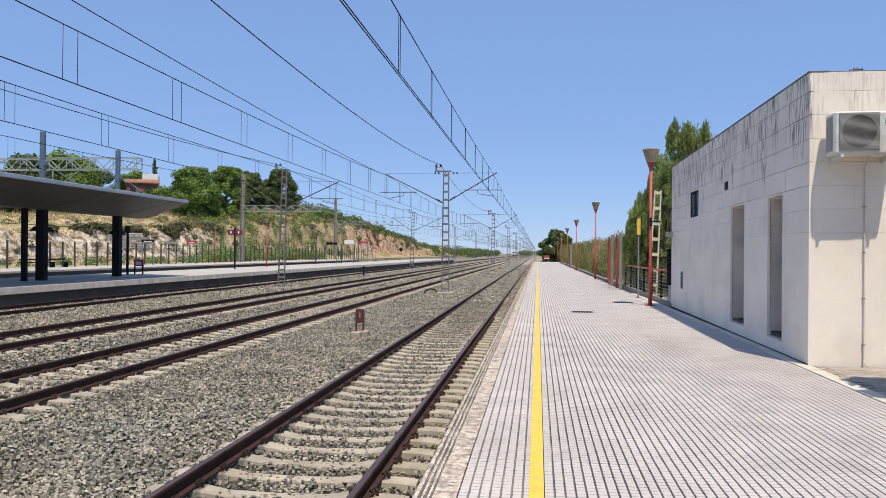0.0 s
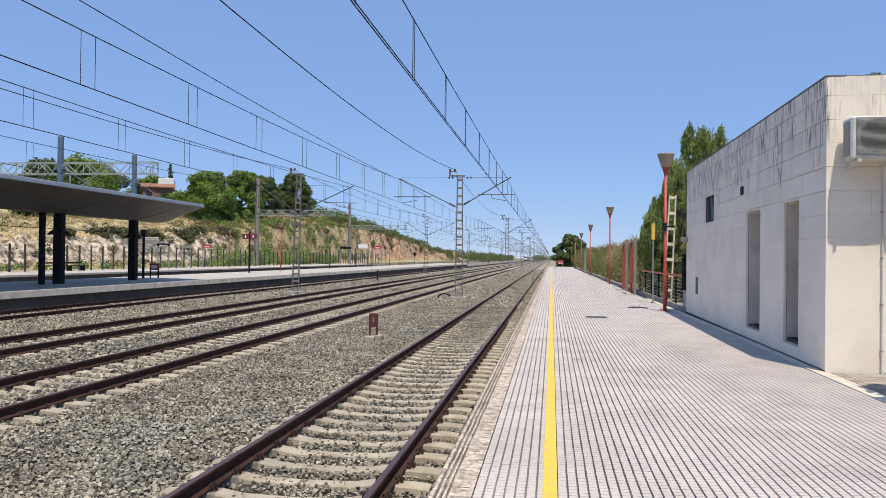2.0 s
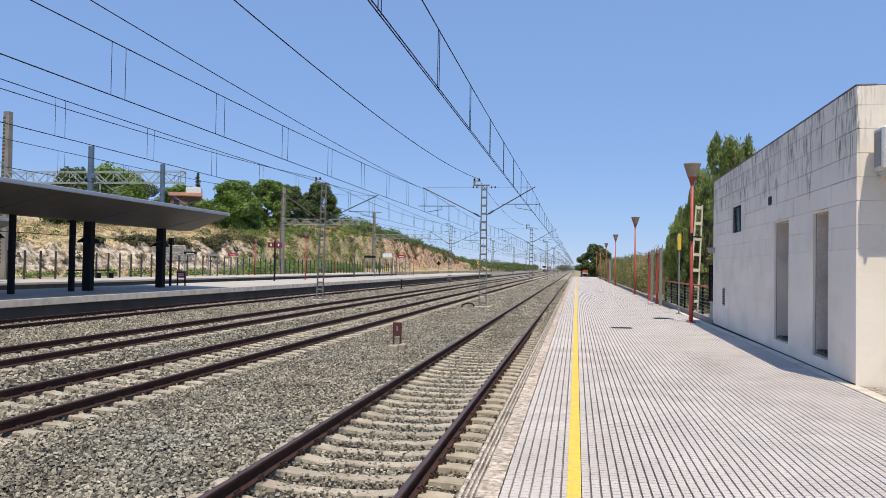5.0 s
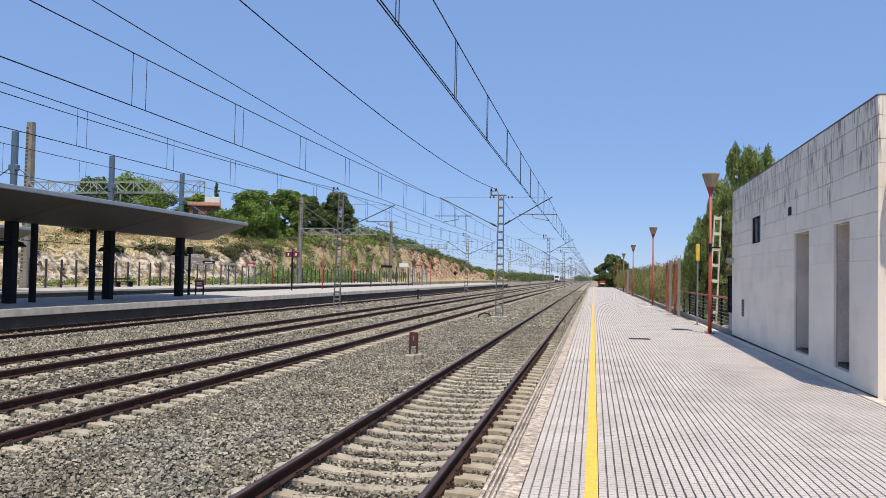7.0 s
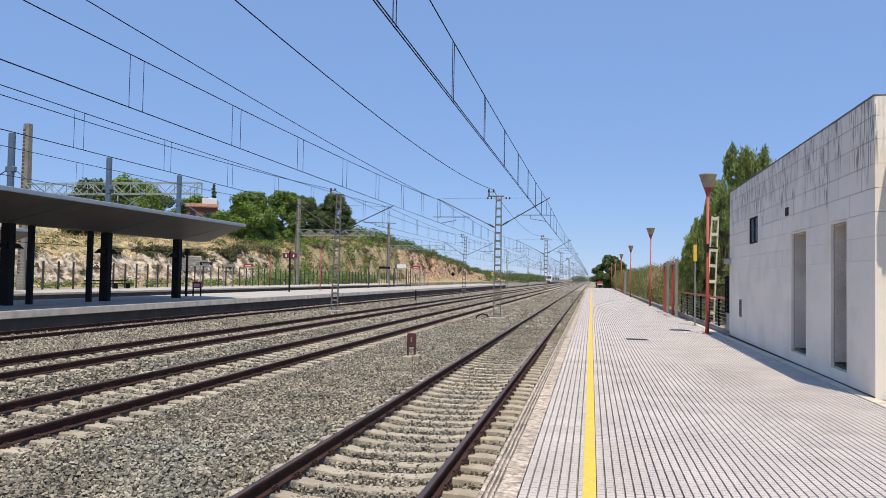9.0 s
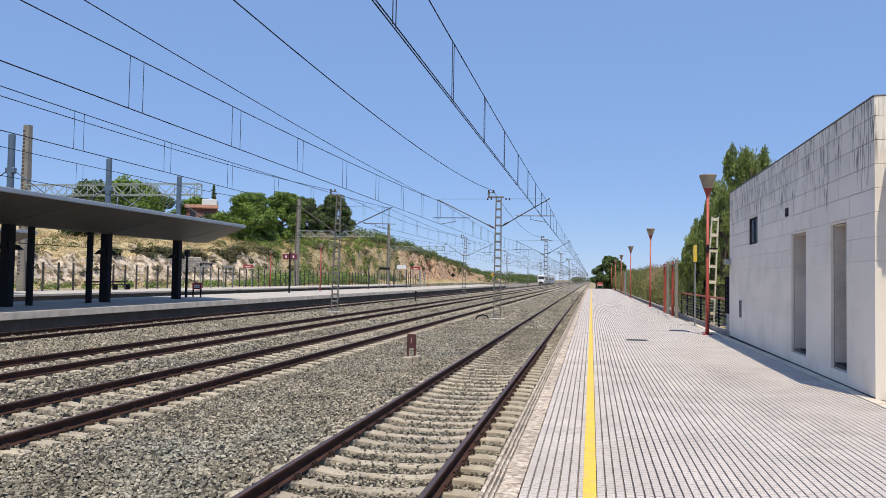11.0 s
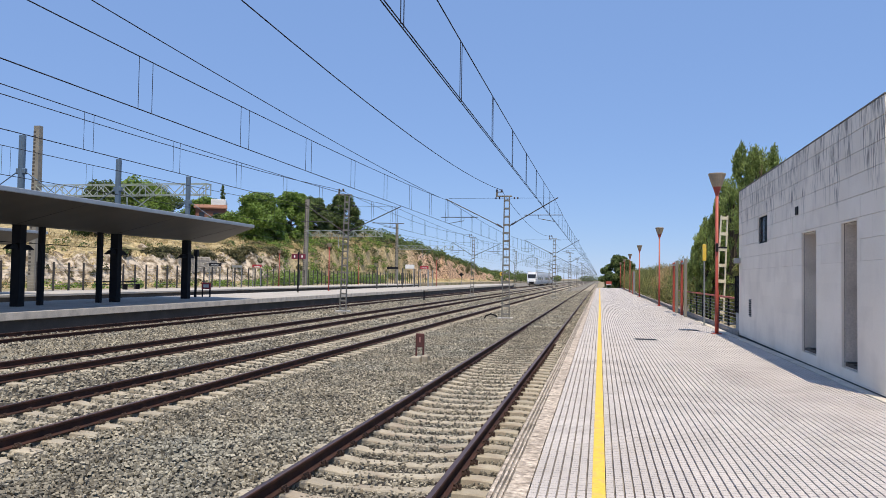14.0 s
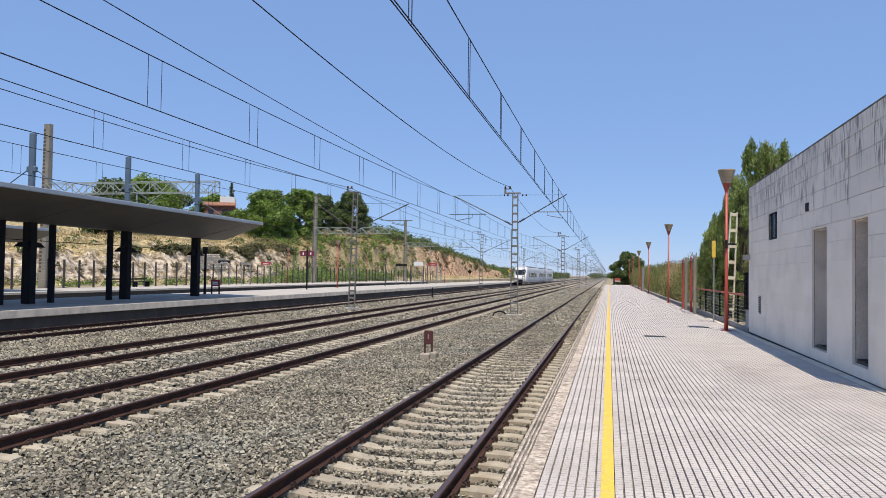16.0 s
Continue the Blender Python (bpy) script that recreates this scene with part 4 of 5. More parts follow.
# ---- overhead line ----
def lattice_mast(x, y, z0, z1, arms, label, wmast=0.42, lean=0.0):
    """Two channel legs with welded battens; at its head an insulator bracket, and one cantilever arm for each track served."""
    t = thing("catenary_mast", label, "catenary mast", "masts along the tracks", at=pose(x, y, z0, 0, lean, 0))
    h = z1 - z0
    for sgn in (-1, 1):
        s = Shape()
        s.bar((sgn * wmast / 2, 0, 0), (sgn * wmast * 0.33, 0, h), 0.05, 0.16)
        part("leg", s, M_MAST, t)
    k = 0.25
    me = None
    while k < h - 0.1:
        w = wmast / 2 - (wmast * 0.17) * k / h
        s = Shape()
        s.box(-w, w, -0.085, 0.085, k, k + 0.10)
        part("batten", s, M_MAST, t)
        k += 0.46
    s = Shape()
    s.box(-0.4, 0.4, -0.45, 0.45, -0.3, 0.12, 0.02)
    part("footing", s, M_CONC, t)
    s = Shape()
    s.box(-0.62, 0.3, -0.05, 0.05, h - 0.06, h + 0.02, 0.01)
    s.box(-0.62, -0.52, -0.05, 0.05, h, h + 0.22)
    s.box(-0.62, -0.2, -0.05, 0.05, h + 0.2, h + 0.24)
    part("head_bracket", s, M_MAST, t)
    for xx in (-0.57, -0.3):
        s = Shape()
        s.lathe([(0.05, h + 0.24), (0.07, h + 0.27), (0.04, h + 0.30), (0.07, h + 0.33), (0.03, h + 0.38)], 8, (xx, 0))
        part("insulator", s, M_INSUL, t)
    if y < 160:
        zx = arms[0][1] - z0 + 0.1
        cw = part("cross_wire", Shape().tube([(arms[1][0] - x, 0, zx), (arms[0][0] - x, 0, zx)], 0.008, 4), M_WIRE, t)
        for xx in (-0.62, -0.42, 0.42, 0.62):
            part("insulator", Shape().tube([(xx - 0.035, 0, zx), (xx + 0.035, 0, zx)], 0.06, 8), M_INSUL, cw)
    for tx, zm, zc in arms:
        sg = 1 if tx > x else -1
        a = part("cantilever", Shape().tube([(sg * wmast * 0.4, 0, zc - z0 - 0.25), (tx - x + sg * 0.18, 0, zm - z0 + 0.12)], 0.032, 6), M_ARM, t)
        s = Shape()
        d = Vector((tx - x - sg * wmast * 0.4, 0, zm - zc + 0.37))
        L = d.length
        for q in range(4):
            c = Vector((sg * wmast * 0.4, 0, zc - z0 - 0.25)) + d * ((0.12 + 0.09 * q) / L)
            e = c + d * (0.05 / L)
            s.tube([c, e], 0.06, 8)
        part("insulator", s, M_INSUL, a)
        s = Shape()
        st = Vector((tx - x - sg * 1.7, 0, zc - z0 + 0.36))
        s.tube([st, (tx - x + sg * 0.45, 0, zc - z0 + 0.36)], 0.024, 5)
        s.tube([(tx - x - sg * 0.9, 0, zc - z0 + 0.36), (tx - x - sg * 0.9, 0, zc - z0 + 0.16), (tx - x, 0, zc - z0)], 0.018, 5)
        s.tube([(tx - x, 0, zm - z0), (tx - x, 0, zc - z0 + 0.36)], 0.008, 4)
        part("steady_arm", s, M_ARM, a)
    return t


SPAN = 46.6
M1 = [43.2 + SPAN * k for k in range(-1, 14)]
M2 = [47.8 + 51.5 * k for k in range(-1, 12)]
LINES = (  # x at the supports, messenger z, contact z, supports, wires
    (-2.50, 5.92, 4.70, M1), (-8.55, 5.88, 4.58, M1), (-12.95, 5.95, 4.62, M2), (-19.1, 5.95, 4.62, M2))
OFFS = (4.3, 3.7, -0.05, -0.05)
SAGS = (0.16, 0.33, 0.38, 0.38)
for y in M1[1:]:
    lattice_mast(-5.2, y, -0.85, 6.15, ((-2.50, 5.92, 4.70), (-8.55, 5.88, 4.58)), "tall weathered steel lattice mast between the tracks")
for y in M2[1:]:
    lattice_mast(-16.4, y, -0.9, 6.8, ((-12.95, 5.95, 4.62), (-19.1, 5.95, 4.62)), "tall weathered steel lattice mast between the tracks", lean=1.2)


def wire(name, pts, parent, r=0.013):
    return part(name, Shape().tube(pts, r, 4), M_WIRE, parent, fix=False)


def sagged(y, ys, z, sag):
    for a, b in zip(ys, ys[1:]):
        if a <= y <= b:
            f = (y - a) / (b - a)
            return z - 4 * sag * f * (1 - f)
    return z


for n, (x, zm, zc, ys) in enumerate(LINES):
    o = thing("overhead_line", "dark overhead contact line hung on thin droppers above the track", "overhead line", "overhead lines")
    top = [(x, ys[0] + (ys[-1] - ys[0]) * i / 280, sagged(ys[0] + (ys[-1] - ys[0]) * i / 280, ys, zm, SAGS[n])) for i in range(281)]
    wire("messenger_wire", top, o, 0.0115)
    if n == 1:
        wire("messenger_wire", [(px, py, pz + 0.5 * max(0, (40 - py) / 26)) for px, py, pz in top], o, 0.0115)
    for dx in ((-0.02, 0.02) if n == 0 else (0,)):
        zig = [(x + dx, yy, zc) for yy in ys]
        wire("contact_wire", zig, o, 0.011)
    far = Shape()
    for a, b in zip(ys, ys[1:]):
        for k in range(int((b - a - OFFS[n] - 0.6) / 4.2) + 1):
            yy = a + OFFS[n] + 4.2 * k
            z = sagged(yy, ys, zm, SAGS[n])
            pair = ((0, 0.16), (0, 0.45), (0, 0.38), (0, 0.38))[n]
            for d in pair:
                if yy < 100:
                    wire("dropper", [(x, yy + d, z), (x, yy + d, zc)], o, 0.007)
                else:
                    far.tube([(x, yy + d, z), (x, yy + d, zc)], 0.008, 3)
    tagged(part("dropper_field", far, M_WIRE, o, fix=False), kind="stuff")
o = thing("feeder_cable", "bare dark feeder cable slung from mast head to mast head", "cable")
ys = M1
wire("cable", [(-5.55, M1[0] + 2.33 * i, sagged(M1[0] + 2.33 * i, ys, 6.5, 0.82)) for i in range(280)], o, 0.014)
o = thing("feeder_cable", "bare dark feeder cable slung from mast head to mast head", "cable")
wire("cable", [(-16.7, M2[0] + 2.0 * i, sagged(M2[0] + 2.0 * i, M2, 7.1, 0.6)) for i in range(270)], o, 0.014)


# ---- lamps of the platforms ----
def platform_lamp(x, y, z=0.0):
    t = thing("platform_lamp", "rusty red lamp post with an inverted cone lamp", "street lamp", "platform lamps", at=pose(x, y, z))
    part("base_plate", Shape().box(-0.13, 0.13, -0.13, 0.13, 0, 0.025, 0.006), M_RED, t)
    part("post", Shape().lathe([(0.056, 0.02), (0.056, 1.2), (0.045, 1.25), (0.042, 4.0)], 12), M_RED, t, smooth=True)
    part("neck", Shape().lathe([(0.05, 3.95), (0.055, 4.0), (0.13, 4.22)], 16), M_RED, t)
    part("shade", Shape().lathe([(0.13, 4.2), (0.135, 4.22), (0.245, 4.56), (0.24, 4.585), (0.05, 4.60)], 20), M_LAMP, t, "tan metal cone")
    return t


M_LAMP = mat("tan_lamp_metal", (0.36, 0.275, 0.18), (0.30, 0.23, 0.15), 4, 0.55)
lamp = platform_lamp(3.27, 23.05)
for x, y in ((3.40, 46.5), (3.44, 70.4), (3.5, 94), (3.55, 118), (3.6, 142), (-25.6, 70.3), (-25.6, 20.0), (-25.6, 120), (-40.2, 58), (-40.2, 92), (-40.2, 125)):
    copy_thing(lamp, pose(x, y, 0, 0, 0, rng.uniform(-20, 20)))
part("control_box", Shape().box(-0.045, 0.03, -0.095, -0.04, 2.34, 2.58, 0.015), M_DARK, lamp, "dark clamped control box")

# ---- hut details ----
M_GLASSDARK = mat("dark_glass", (0.02, 0.022, 0.025), None, 3, 0.08)
M_BLACK = mat("black_void", (0.012, 0.012, 0.012), None, 3, 0.9)
M_PLANT = island_tint(mat("roof_weed", (0.10, 0.16, 0.04), (0.06, 0.10, 0.03), 4, 0.7), 0.3)
M_ACWHITE = mat("aged_white_enamel", (0.66, 0.65, 0.61), (0.60, 0.585, 0.54), 3, 0.45, stain=(0.42, 0.38, 0.32), sscale=3, samount=0.35)
M_ACGREY = mat("grey_fan_grille", (0.30, 0.295, 0.275), (0.25, 0.245, 0.23), 3, 0.6)
M_TEAL = mat("teal_stripe", (0.05, 0.42, 0.30), None, 3, 0.5)
M_PIPE = mat("pale_pipe", (0.58, 0.55, 0.49), (0.50, 0.47, 0.42), 3, 0.6)

w = part("window", Shape().box(0.03, 0.045, WIN[0] + 0.03, WIN[1] - 0.03, WIN[2] + 0.03, WIN[3] - 0.03), M_GLASSDARK, hut)
s = Shape()
a, b, c, d = WIN
for q in ((a, b, c, c + 0.04), (a, b, d - 0.04, d), (a, a + 0.04, c + 0.04, d - 0.04), (b - 0.04, b, c + 0.04, d - 0.04)):
    s.box(0.02, 0.06, *q, 0.004)
part("window_frame", s, M_DARK, w)
for i in range(6):
    yy = a + 0.13 + i * 0.158
    part("window_bar", Shape().bar((0.012, yy, c + 0.02), (0.012, yy, d - 0.02), 0.014, 0.014), M_DARK, w)
v = part("vent", Shape().box(-0.012, 0.002, 9.75, 10.05, 0.60, 1.06, 0.004), M_GALV, hut, "small grey louvred vent")
for i in range(7):
    part("slat", Shape().box(-0.022, -0.010, 9.78, 10.02, 0.64 + 0.058 * i, 0.672 + 0.058 * i, 0.003), M_BLACK, v)
part("wall_box", Shape().box(-0.02, 0.003, 4.75, 4.97, 2.80, 2.96, 0.004), M_BLACK, hut, "small dark opening in the wall")
part("sign_box", Shape().box(-0.16, 0.003, 11.4, 11.58, 2.0, 2.14, 0.01), M_CONC, hut, "small weathered box at the corner")
s = Shape()
s.box(-0.012, 0.25, -0.004, LEN, HZ, HZ + 0.022, 0.006)
s.box(0.25, 6.0, 0.01, 0.25, HZ, HZ + 0.015, 0.006)
part("coping", s, M_COPING, hut, "dark weathered coping along the parapet")
for a, b, c, d in NICHES:
    s = Shape()
    k = 7
    for i in range(k):
        p, q = a + (b - a) * i / k, a + (b - a) * (i + 1) / k
        s.box(0.053, 0.12 + rng.uniform(0, 0.2), p, q, c + 0.021, c + rng.uniform(0.03, 0.09))
    part("crumbled_sill", s, M_DARKSHADE, hut, "dark crumbled mortar on the recess floor")
s = Shape()
s.box(-0.008, -0.002, 0.0, LEN, 0.0, 0.03, 0.002)
part("plinth", s, M_DARKSHADE, hut, "thin dark line at the wall foot")
dr = part("door", Shape().box(0.40, 0.44, 3.50, 4.49, 0.25, 2.40, 0.01), M_DOOR, hut, "grey metal door deep in its recess")
part("door_handle", Shape().box(0.36, 0.40, 3.62, 3.66, 1.15, 1.30, 0.008), M_DARK, dr)
for i in range(5):
    x = 0.4 + 1.05 * i * 0.8
    bl = [(x + rng.uniform(0, 0.5), 0.12, HZ + 0.045, 0.10, 0.06, 0.02)]
    weed = tagged(new("roof_weed", leaf_mesh("roof_weed", bl, 50, 0.02, M_PLANT, 70 + i)), "small green weed growing on the parapet", "weed", "weeds on the roof")
    weed.matrix_basis = HUT

ac = thing("air_conditioner", "aged white wall-mounted air conditioner outdoor unit with fan grille", "air conditioner", at=HUT)
AX, AZ = 0.17, 2.83
part("casing", Shape().box(AX, AX + 0.86, -0.42, -0.10, AZ, AZ + 0.56, 0.025), M_ACWHITE, ac)
g = part("fan_grille", Shape().box(AX + 0.06, AX + 0.56, -0.432, -0.415, AZ + 0.05, AZ + 0.54, 0.006), M_ACGREY, ac)
for i in range(34):
    part("grille_bar", Shape().box(AX + 0.065, AX + 0.555, -0.440, -0.430, AZ + 0.06 + 0.0138 * i, AZ + 0.0632 + 0.0138 * i), M_ACWHITE, g)
fan = Shape().lathe([(0.215, 0.0), (0.215, 0.004), (0.06, 0.006)], 32)
fan.v = [(AX + 0.31 + px, -0.4325 - pz, AZ + 0.295 + py) for px, py, pz in fan.v]
part("fan", fan, M_DARK, ac, "dark round fan behind the grille")
part("side_coil", Shape().box(AX - 0.006, AX + 0.01, -0.37, -0.15, AZ + 0.05, AZ + 0.50, 0.003), M_ACGREY, ac, "grey cooling fins")
s = Shape()
for k in range(40):
    a0, a1 = 2 * math.pi * k / 40, 2 * math.pi * (k + 1) / 40
    c = (AX + 0.31, AZ + 0.295)
    s.bar((c[0] + 0.21 * math.cos(a0), -0.442, c[1] + 0.21 * math.sin(a0)), (c[0] + 0.21 * math.cos(a1), -0.442, c[1] + 0.21 * math.sin(a1)), 0.004, 0.004)
part("fan_ring", s, M_ACGREY, ac)
for zz in (0.40, 0.44):
    part("stripe", Shape().box(AX + 0.62, AX + 0.855, -0.424, -0.4195, AZ + zz - 0.012, AZ + zz + 0.012), M_TEAL, ac)
for xx in (AX + 0.1, AX + 0.74):
    s = Shape()
    s.box(xx - 0.02, xx + 0.02, -0.44, -0.005, AZ - 0.04, AZ, 0.004)
    s.bar((xx, -0.40, AZ - 0.03), (xx, -0.01, AZ - 0.07), 0.035, 0.03)
    part("bracket", s, M_ACWHITE, ac)
part("drain_pipe", Shape().tube([(AX + 0.50, -0.25, AZ), (AX + 0.52, -0.10, AZ - 0.08), (AX + 0.53, -0.02, AZ - 0.14), (AX + 0.53, -0.018, 0.10), (AX + 0.55, -0.10, 0.03)], 0.011, 8), M_PIPE, ac)
for i in range(4):
    part("pipe_clip", Shape().box(AX + 0.512, AX + 0.548, -0.032, 0.0, 0.3 + 0.62 * i, 0.315 + 0.62 * i), M_GALV, ac)

# ---- platform things ----
mh = thing("manhole_cover", "dark iron manhole cover set in the paving", "manhole cover", at=pose(0.9, 19.9, 0.001))
part("plate", Shape().box(0, 0.5, 0, 0.42, 0, 0.006, 0.002), M_DARK, mh)
part("rim", Shape().box(-0.03, 0.53, -0.03, 0.45, 0, 0.004), M_GALV, mh)
mh = thing("manhole_cover", "dark iron cover strip set in the paving", "manhole cover", at=pose(2.35, 24.2, 0.001))
part("plate", Shape().box(0, 0.6, 0, 0.3, 0, 0.006, 0.002), M_DARK, mh)

t = thing("track_marker", "small maroon marker on two legs in a concrete foot", "marker post", at=pose(-4.86, 20.75, -0.93))
part("foot", Shape().box(-0.22, 0.05, -0.2, 0.2, 0, 0.24, 0.03), M_SLEEPER, t)
part("foot", Shape().box(0.06, 0.24, -0.14, 0.2, 0, 0.27, 0.03), M_SLEEPER, t)
for sx in (-0.1, 0.1):
    part("leg", Shape().box(sx - 0.025, sx + 0.025, -0.02, 0.02, 0.22, 0.80, 0.005), M_MAROON2, t)
part("plate", Shape().box(-0.12, 0.12, -0.03, 0.03, 0.48, 0.86, 0.008), M_MAROON2, t)
part("figure_bar", Shape().box(-0.02, 0.02, -0.034, -0.031, 0.62, 0.76), M_PINK, t)

t = thing("yellow_sign", "narrow yellow sign on a thin grey post", "sign", at=pose(3.47, 27.3, 0))
part("post", Shape().lathe([(0.1, 0), (0.1, 0.02), (0.028, 0.025), (0.028, 2.75)], 10), M_GALV, t)
part("plate", Shape().box(-0.06, 0.06, -0.04, 0.04, 2.18, 2.74, 0.01), M_YELLOW, t)

for y0 in (33.2, 36.9):
    t = thing("notice_frame", "tall narrow notice frame of a grey and a red steel post", "notice frame", "notice frames", at=pose(3.48, y0, 0))
    part("grey_post", Shape().box(-0.06, 0.06, -0.05, 0.05, 0, 2.42, 0.012), M_POLE, t)
    part("red_post", Shape().box(-0.05, 0.05, 1.45, 1.57, 0, 2.36, 0.012), M_RED, t)
    part("crossbar", Shape().box(-0.03, 0.03, 0.06, 1.45, 2.2, 2.28, 0.006), M_GALV, t)
for y0 in (82.0,):
    t = thing("notice_frame", "tall narrow notice frame of a grey and a red steel post", "notice frame", "notice frames", at=pose(3.48, y0, 0))
    part("grey_post", Shape().box(-0.1, 0.1, -0.06, 0.06, 0, 2.42, 0.012), M_GALV, t)
    part("red_post", Shape().box(-0.1, 0.1, 1.85, 1.97, 0, 2.36, 0.012), M_RED, t)
    part("crossbar", Shape().box(-0.03, 0.03, 0.06, 1.85, 2.2, 2.28, 0.006), M_GALV, t)

f = thing("platform_fence", "steel bar fence with a red top rail on a low kerb", "fence")
FX = 3.86
part("kerb", Shape().box(FX - 0.10, FX + 0.10, 22.6, PLAT_END, -0.03, 0.12, 0.015), M_BRICKPAVE, f)
RAIL_END = 42.6     # the railing stops where the hedge comes forward
part("top_rail", Shape().box(FX - 0.03, FX + 0.03, 22.8, RAIL_END, 0.98, 1.04, 0.01), M_RED, f)
for k in range(7):
    part("bar", Shape().tube([(FX, 22.8, 0.24 + 0.105 * k), (FX, RAIL_END, 0.24 + 0.105 * k)], 0.011, 5), M_GALV, f)
me = Shape().box(-0.03, 0.03, -0.012, 0.012, 0.14, 0.98, 0.004).mesh("post", M_DARK)
for k in range(11):
    part("post", me, None, f, at=pose(FX, 22.8 + 1.98 * k, 0))

t = thing("lattice_screen", "black steel lattice screen on a concrete upstand", "screen", at=pose(3.95, 22.75, 0))
part("upstand", Shape().box(-0.12, 0.12, 0, 0.55, 0, 0.62, 0.015), M_CONC, t)
for k in range(7):
    part("slat", Shape().box(-0.14, 0.14, 0.0, 0.55, 0.66 + 0.14 * k, 0.76 + 0.14 * k, 0.01), M_DARK, t)
for sy in (0.03, 0.27, 0.52):
    part("upright", Shape().box(-0.16, 0.16, sy - 0.02, sy + 0.02, 0.62, 1.66, 0.005), M_DARK, t)

t = thing("disused_lattice_mast", "leaning cream-painted lattice mast behind the fence", "mast", at=pose(4.06, 28.2, -0.35, 0, 2.6, 0))
for sg in (-1, 1):
    part("leg", Shape().bar((sg * 0.14, 0, 0), (sg * 0.105, 0, 4.15), 0.045, 0.12), M_CREAM, t)
for k in range(8):
    part("batten", Shape().box(-0.12, 0.12, -0.07, -0.05, 0.15 + 0.55 * k, 0.26 + 0.55 * k), M_CREAM, t)
part("clamp", Shape().box(-0.145, 0.135, -0.08, 0.08, 3.0, 3.06, 0.015), M_DARK, t)

t = thing("end_barrier", "red and white barrier board at the platform end", "barrier", at=pose(1.55, PLAT_END - 0.6, 0))
part("board", Shape().box(-0.5, 0.5, -0.02, 0.02, 0.55, 1.15, 0.01), M_RED, t)
part("white_band", Shape().box(-0.45, 0.45, -0.03, -0.022, 0.6, 0.72), M_WHITE, t)
for sx in (-0.42, 0.42):
    part("leg", Shape().box(sx - 0.03, sx + 0.03, -0.02, 0.02, 0, 0.55), M_GALV, t)

t = thing("cable_loop", "dark cable hose arching out of the ballast", "cable", at=pose(-5.9, 44.0, -0.85))
part("hose", Shape().tube([(-0.65, 0.1, -0.05), (-0.55, 0.1, 0.14), (-0.25, 0, 0.26), (0.05, -0.1, 0.2), (0.25, -0.2, -0.05)], 0.045, 8), M_DARK, t)

# ---- island canopy ----
CX, LIP, CZ = -23.85, 3.72, 4.395


def canopy(cx, y0, y1, lip, z, keel, label, rake=0.0):
    """A folded sheet roof with a low middle; rake sets its eaves back from the end of the keel."""
    c = thing("platform_canopy", label, "platform canopy", at=pose(cx, 0, 0))
    s = Shape()
    prof = [(-lip, z - 0.17), (-0.35, keel), (0.35, keel), (lip, z - 0.17), (lip, z - 0.13), (0.35, keel + 0.35), (-0.35, keel + 0.35), (-lip, z - 0.13)]
    s.extrude_y(prof, y0, y1)
    s.v[8:] = [(px, y1 - rake * (abs(px) > 1), pz) for px, _, pz in s.v[8:]]
    part("soffit", s, M_CANOPY, c)
    for sg in (-1, 1):
        s = Shape()
        s.box(sg * lip - 0.06, sg * lip + 0.06, y0 - 0.03, y1 - rake + 0.03, z - 0.16, z + 0.02, 0.02)
        part("fascia", s, M_FASCIA, c, "pale blue-grey metal edge")
    yy = y1 - 3.3
    while yy > y0:
        s = Shape()
        for sg in (-1, 1):
            s.bar((sg * (lip - 0.08), yy, z - 0.185), (sg * 0.4, yy, keel - 0.004), 0.018, 0.012)
        part("seam", s, M_DARKSHADE, c)
        yy -= 6.7
    return c


canopy(CX, -12, 44.0, LIP, CZ, 3.42, "grey metal butterfly canopy over the island platform", 1.8)
canopy(-38.4, -12, 44.6, 2.4, 4.1, 3.2, "grey metal canopy over the far platform")
for k, y in enumerate((21.2, 27.9, 34.5, 41.2, 14.5)):
    c = thing("canopy_column", "black canopy column with a blue-grey mast above the roof", "column", "canopy columns", at=pose(CX, y, 0))
    part("shaft", Shape().box(-0.21, 0.21, -0.19, 0.19, 0, 3.44, 0.02), M_DARK, c)
    part("mast", Shape().lathe([(0.14, 3.4), (0.14, 7.18), (0.12, 7.2)], 14), M_BLUE, c)
    part("collar", Shape().box(-0.22, 0.22, -0.1, 0.1, 5.55, 5.8, 0.03), M_BLUE, c)
    for sg in (-1, 1):
        part("tie_rod", Shape().tube([(sg * 0.2, 0, 5.65), (sg * 2.3, 0, 4.3)], 0.022, 6), M_BLUE, c)
        s = Shape()
        s.add([(-0.16, sg * 0.2, 2.38), (0.16, sg * 0.2, 2.38), (0.16, sg * 0.75, 2.38), (-0.16, sg * 0.75, 2.38), (-0.1, sg * 0.2, 2.62), (0.1, sg * 0.2, 2.62), (0.1, sg * 0.5, 2.58), (-0.1, sg * 0.5, 2.58)],
              [(0, 1, 2, 3), (4, 5, 6, 7), (0, 1, 5, 4), (1, 2, 6, 5), (2, 3, 7, 6), (3, 0, 4, 7)])
        part("luminaire", s, M_DARK, c, "dark wedge-shaped lamp")
for y in (29.3, 33.3, 22.4, 26.4):
    c = thing("canopy_post", "slim black post under the canopy", "post", "canopy posts", at=pose(CX - 0.05, y, 0))
    part("shaft", Shape().box(-0.11, 0.11, -0.11, 0.11, 0, 3.44, 0.015), M_DARK, c)
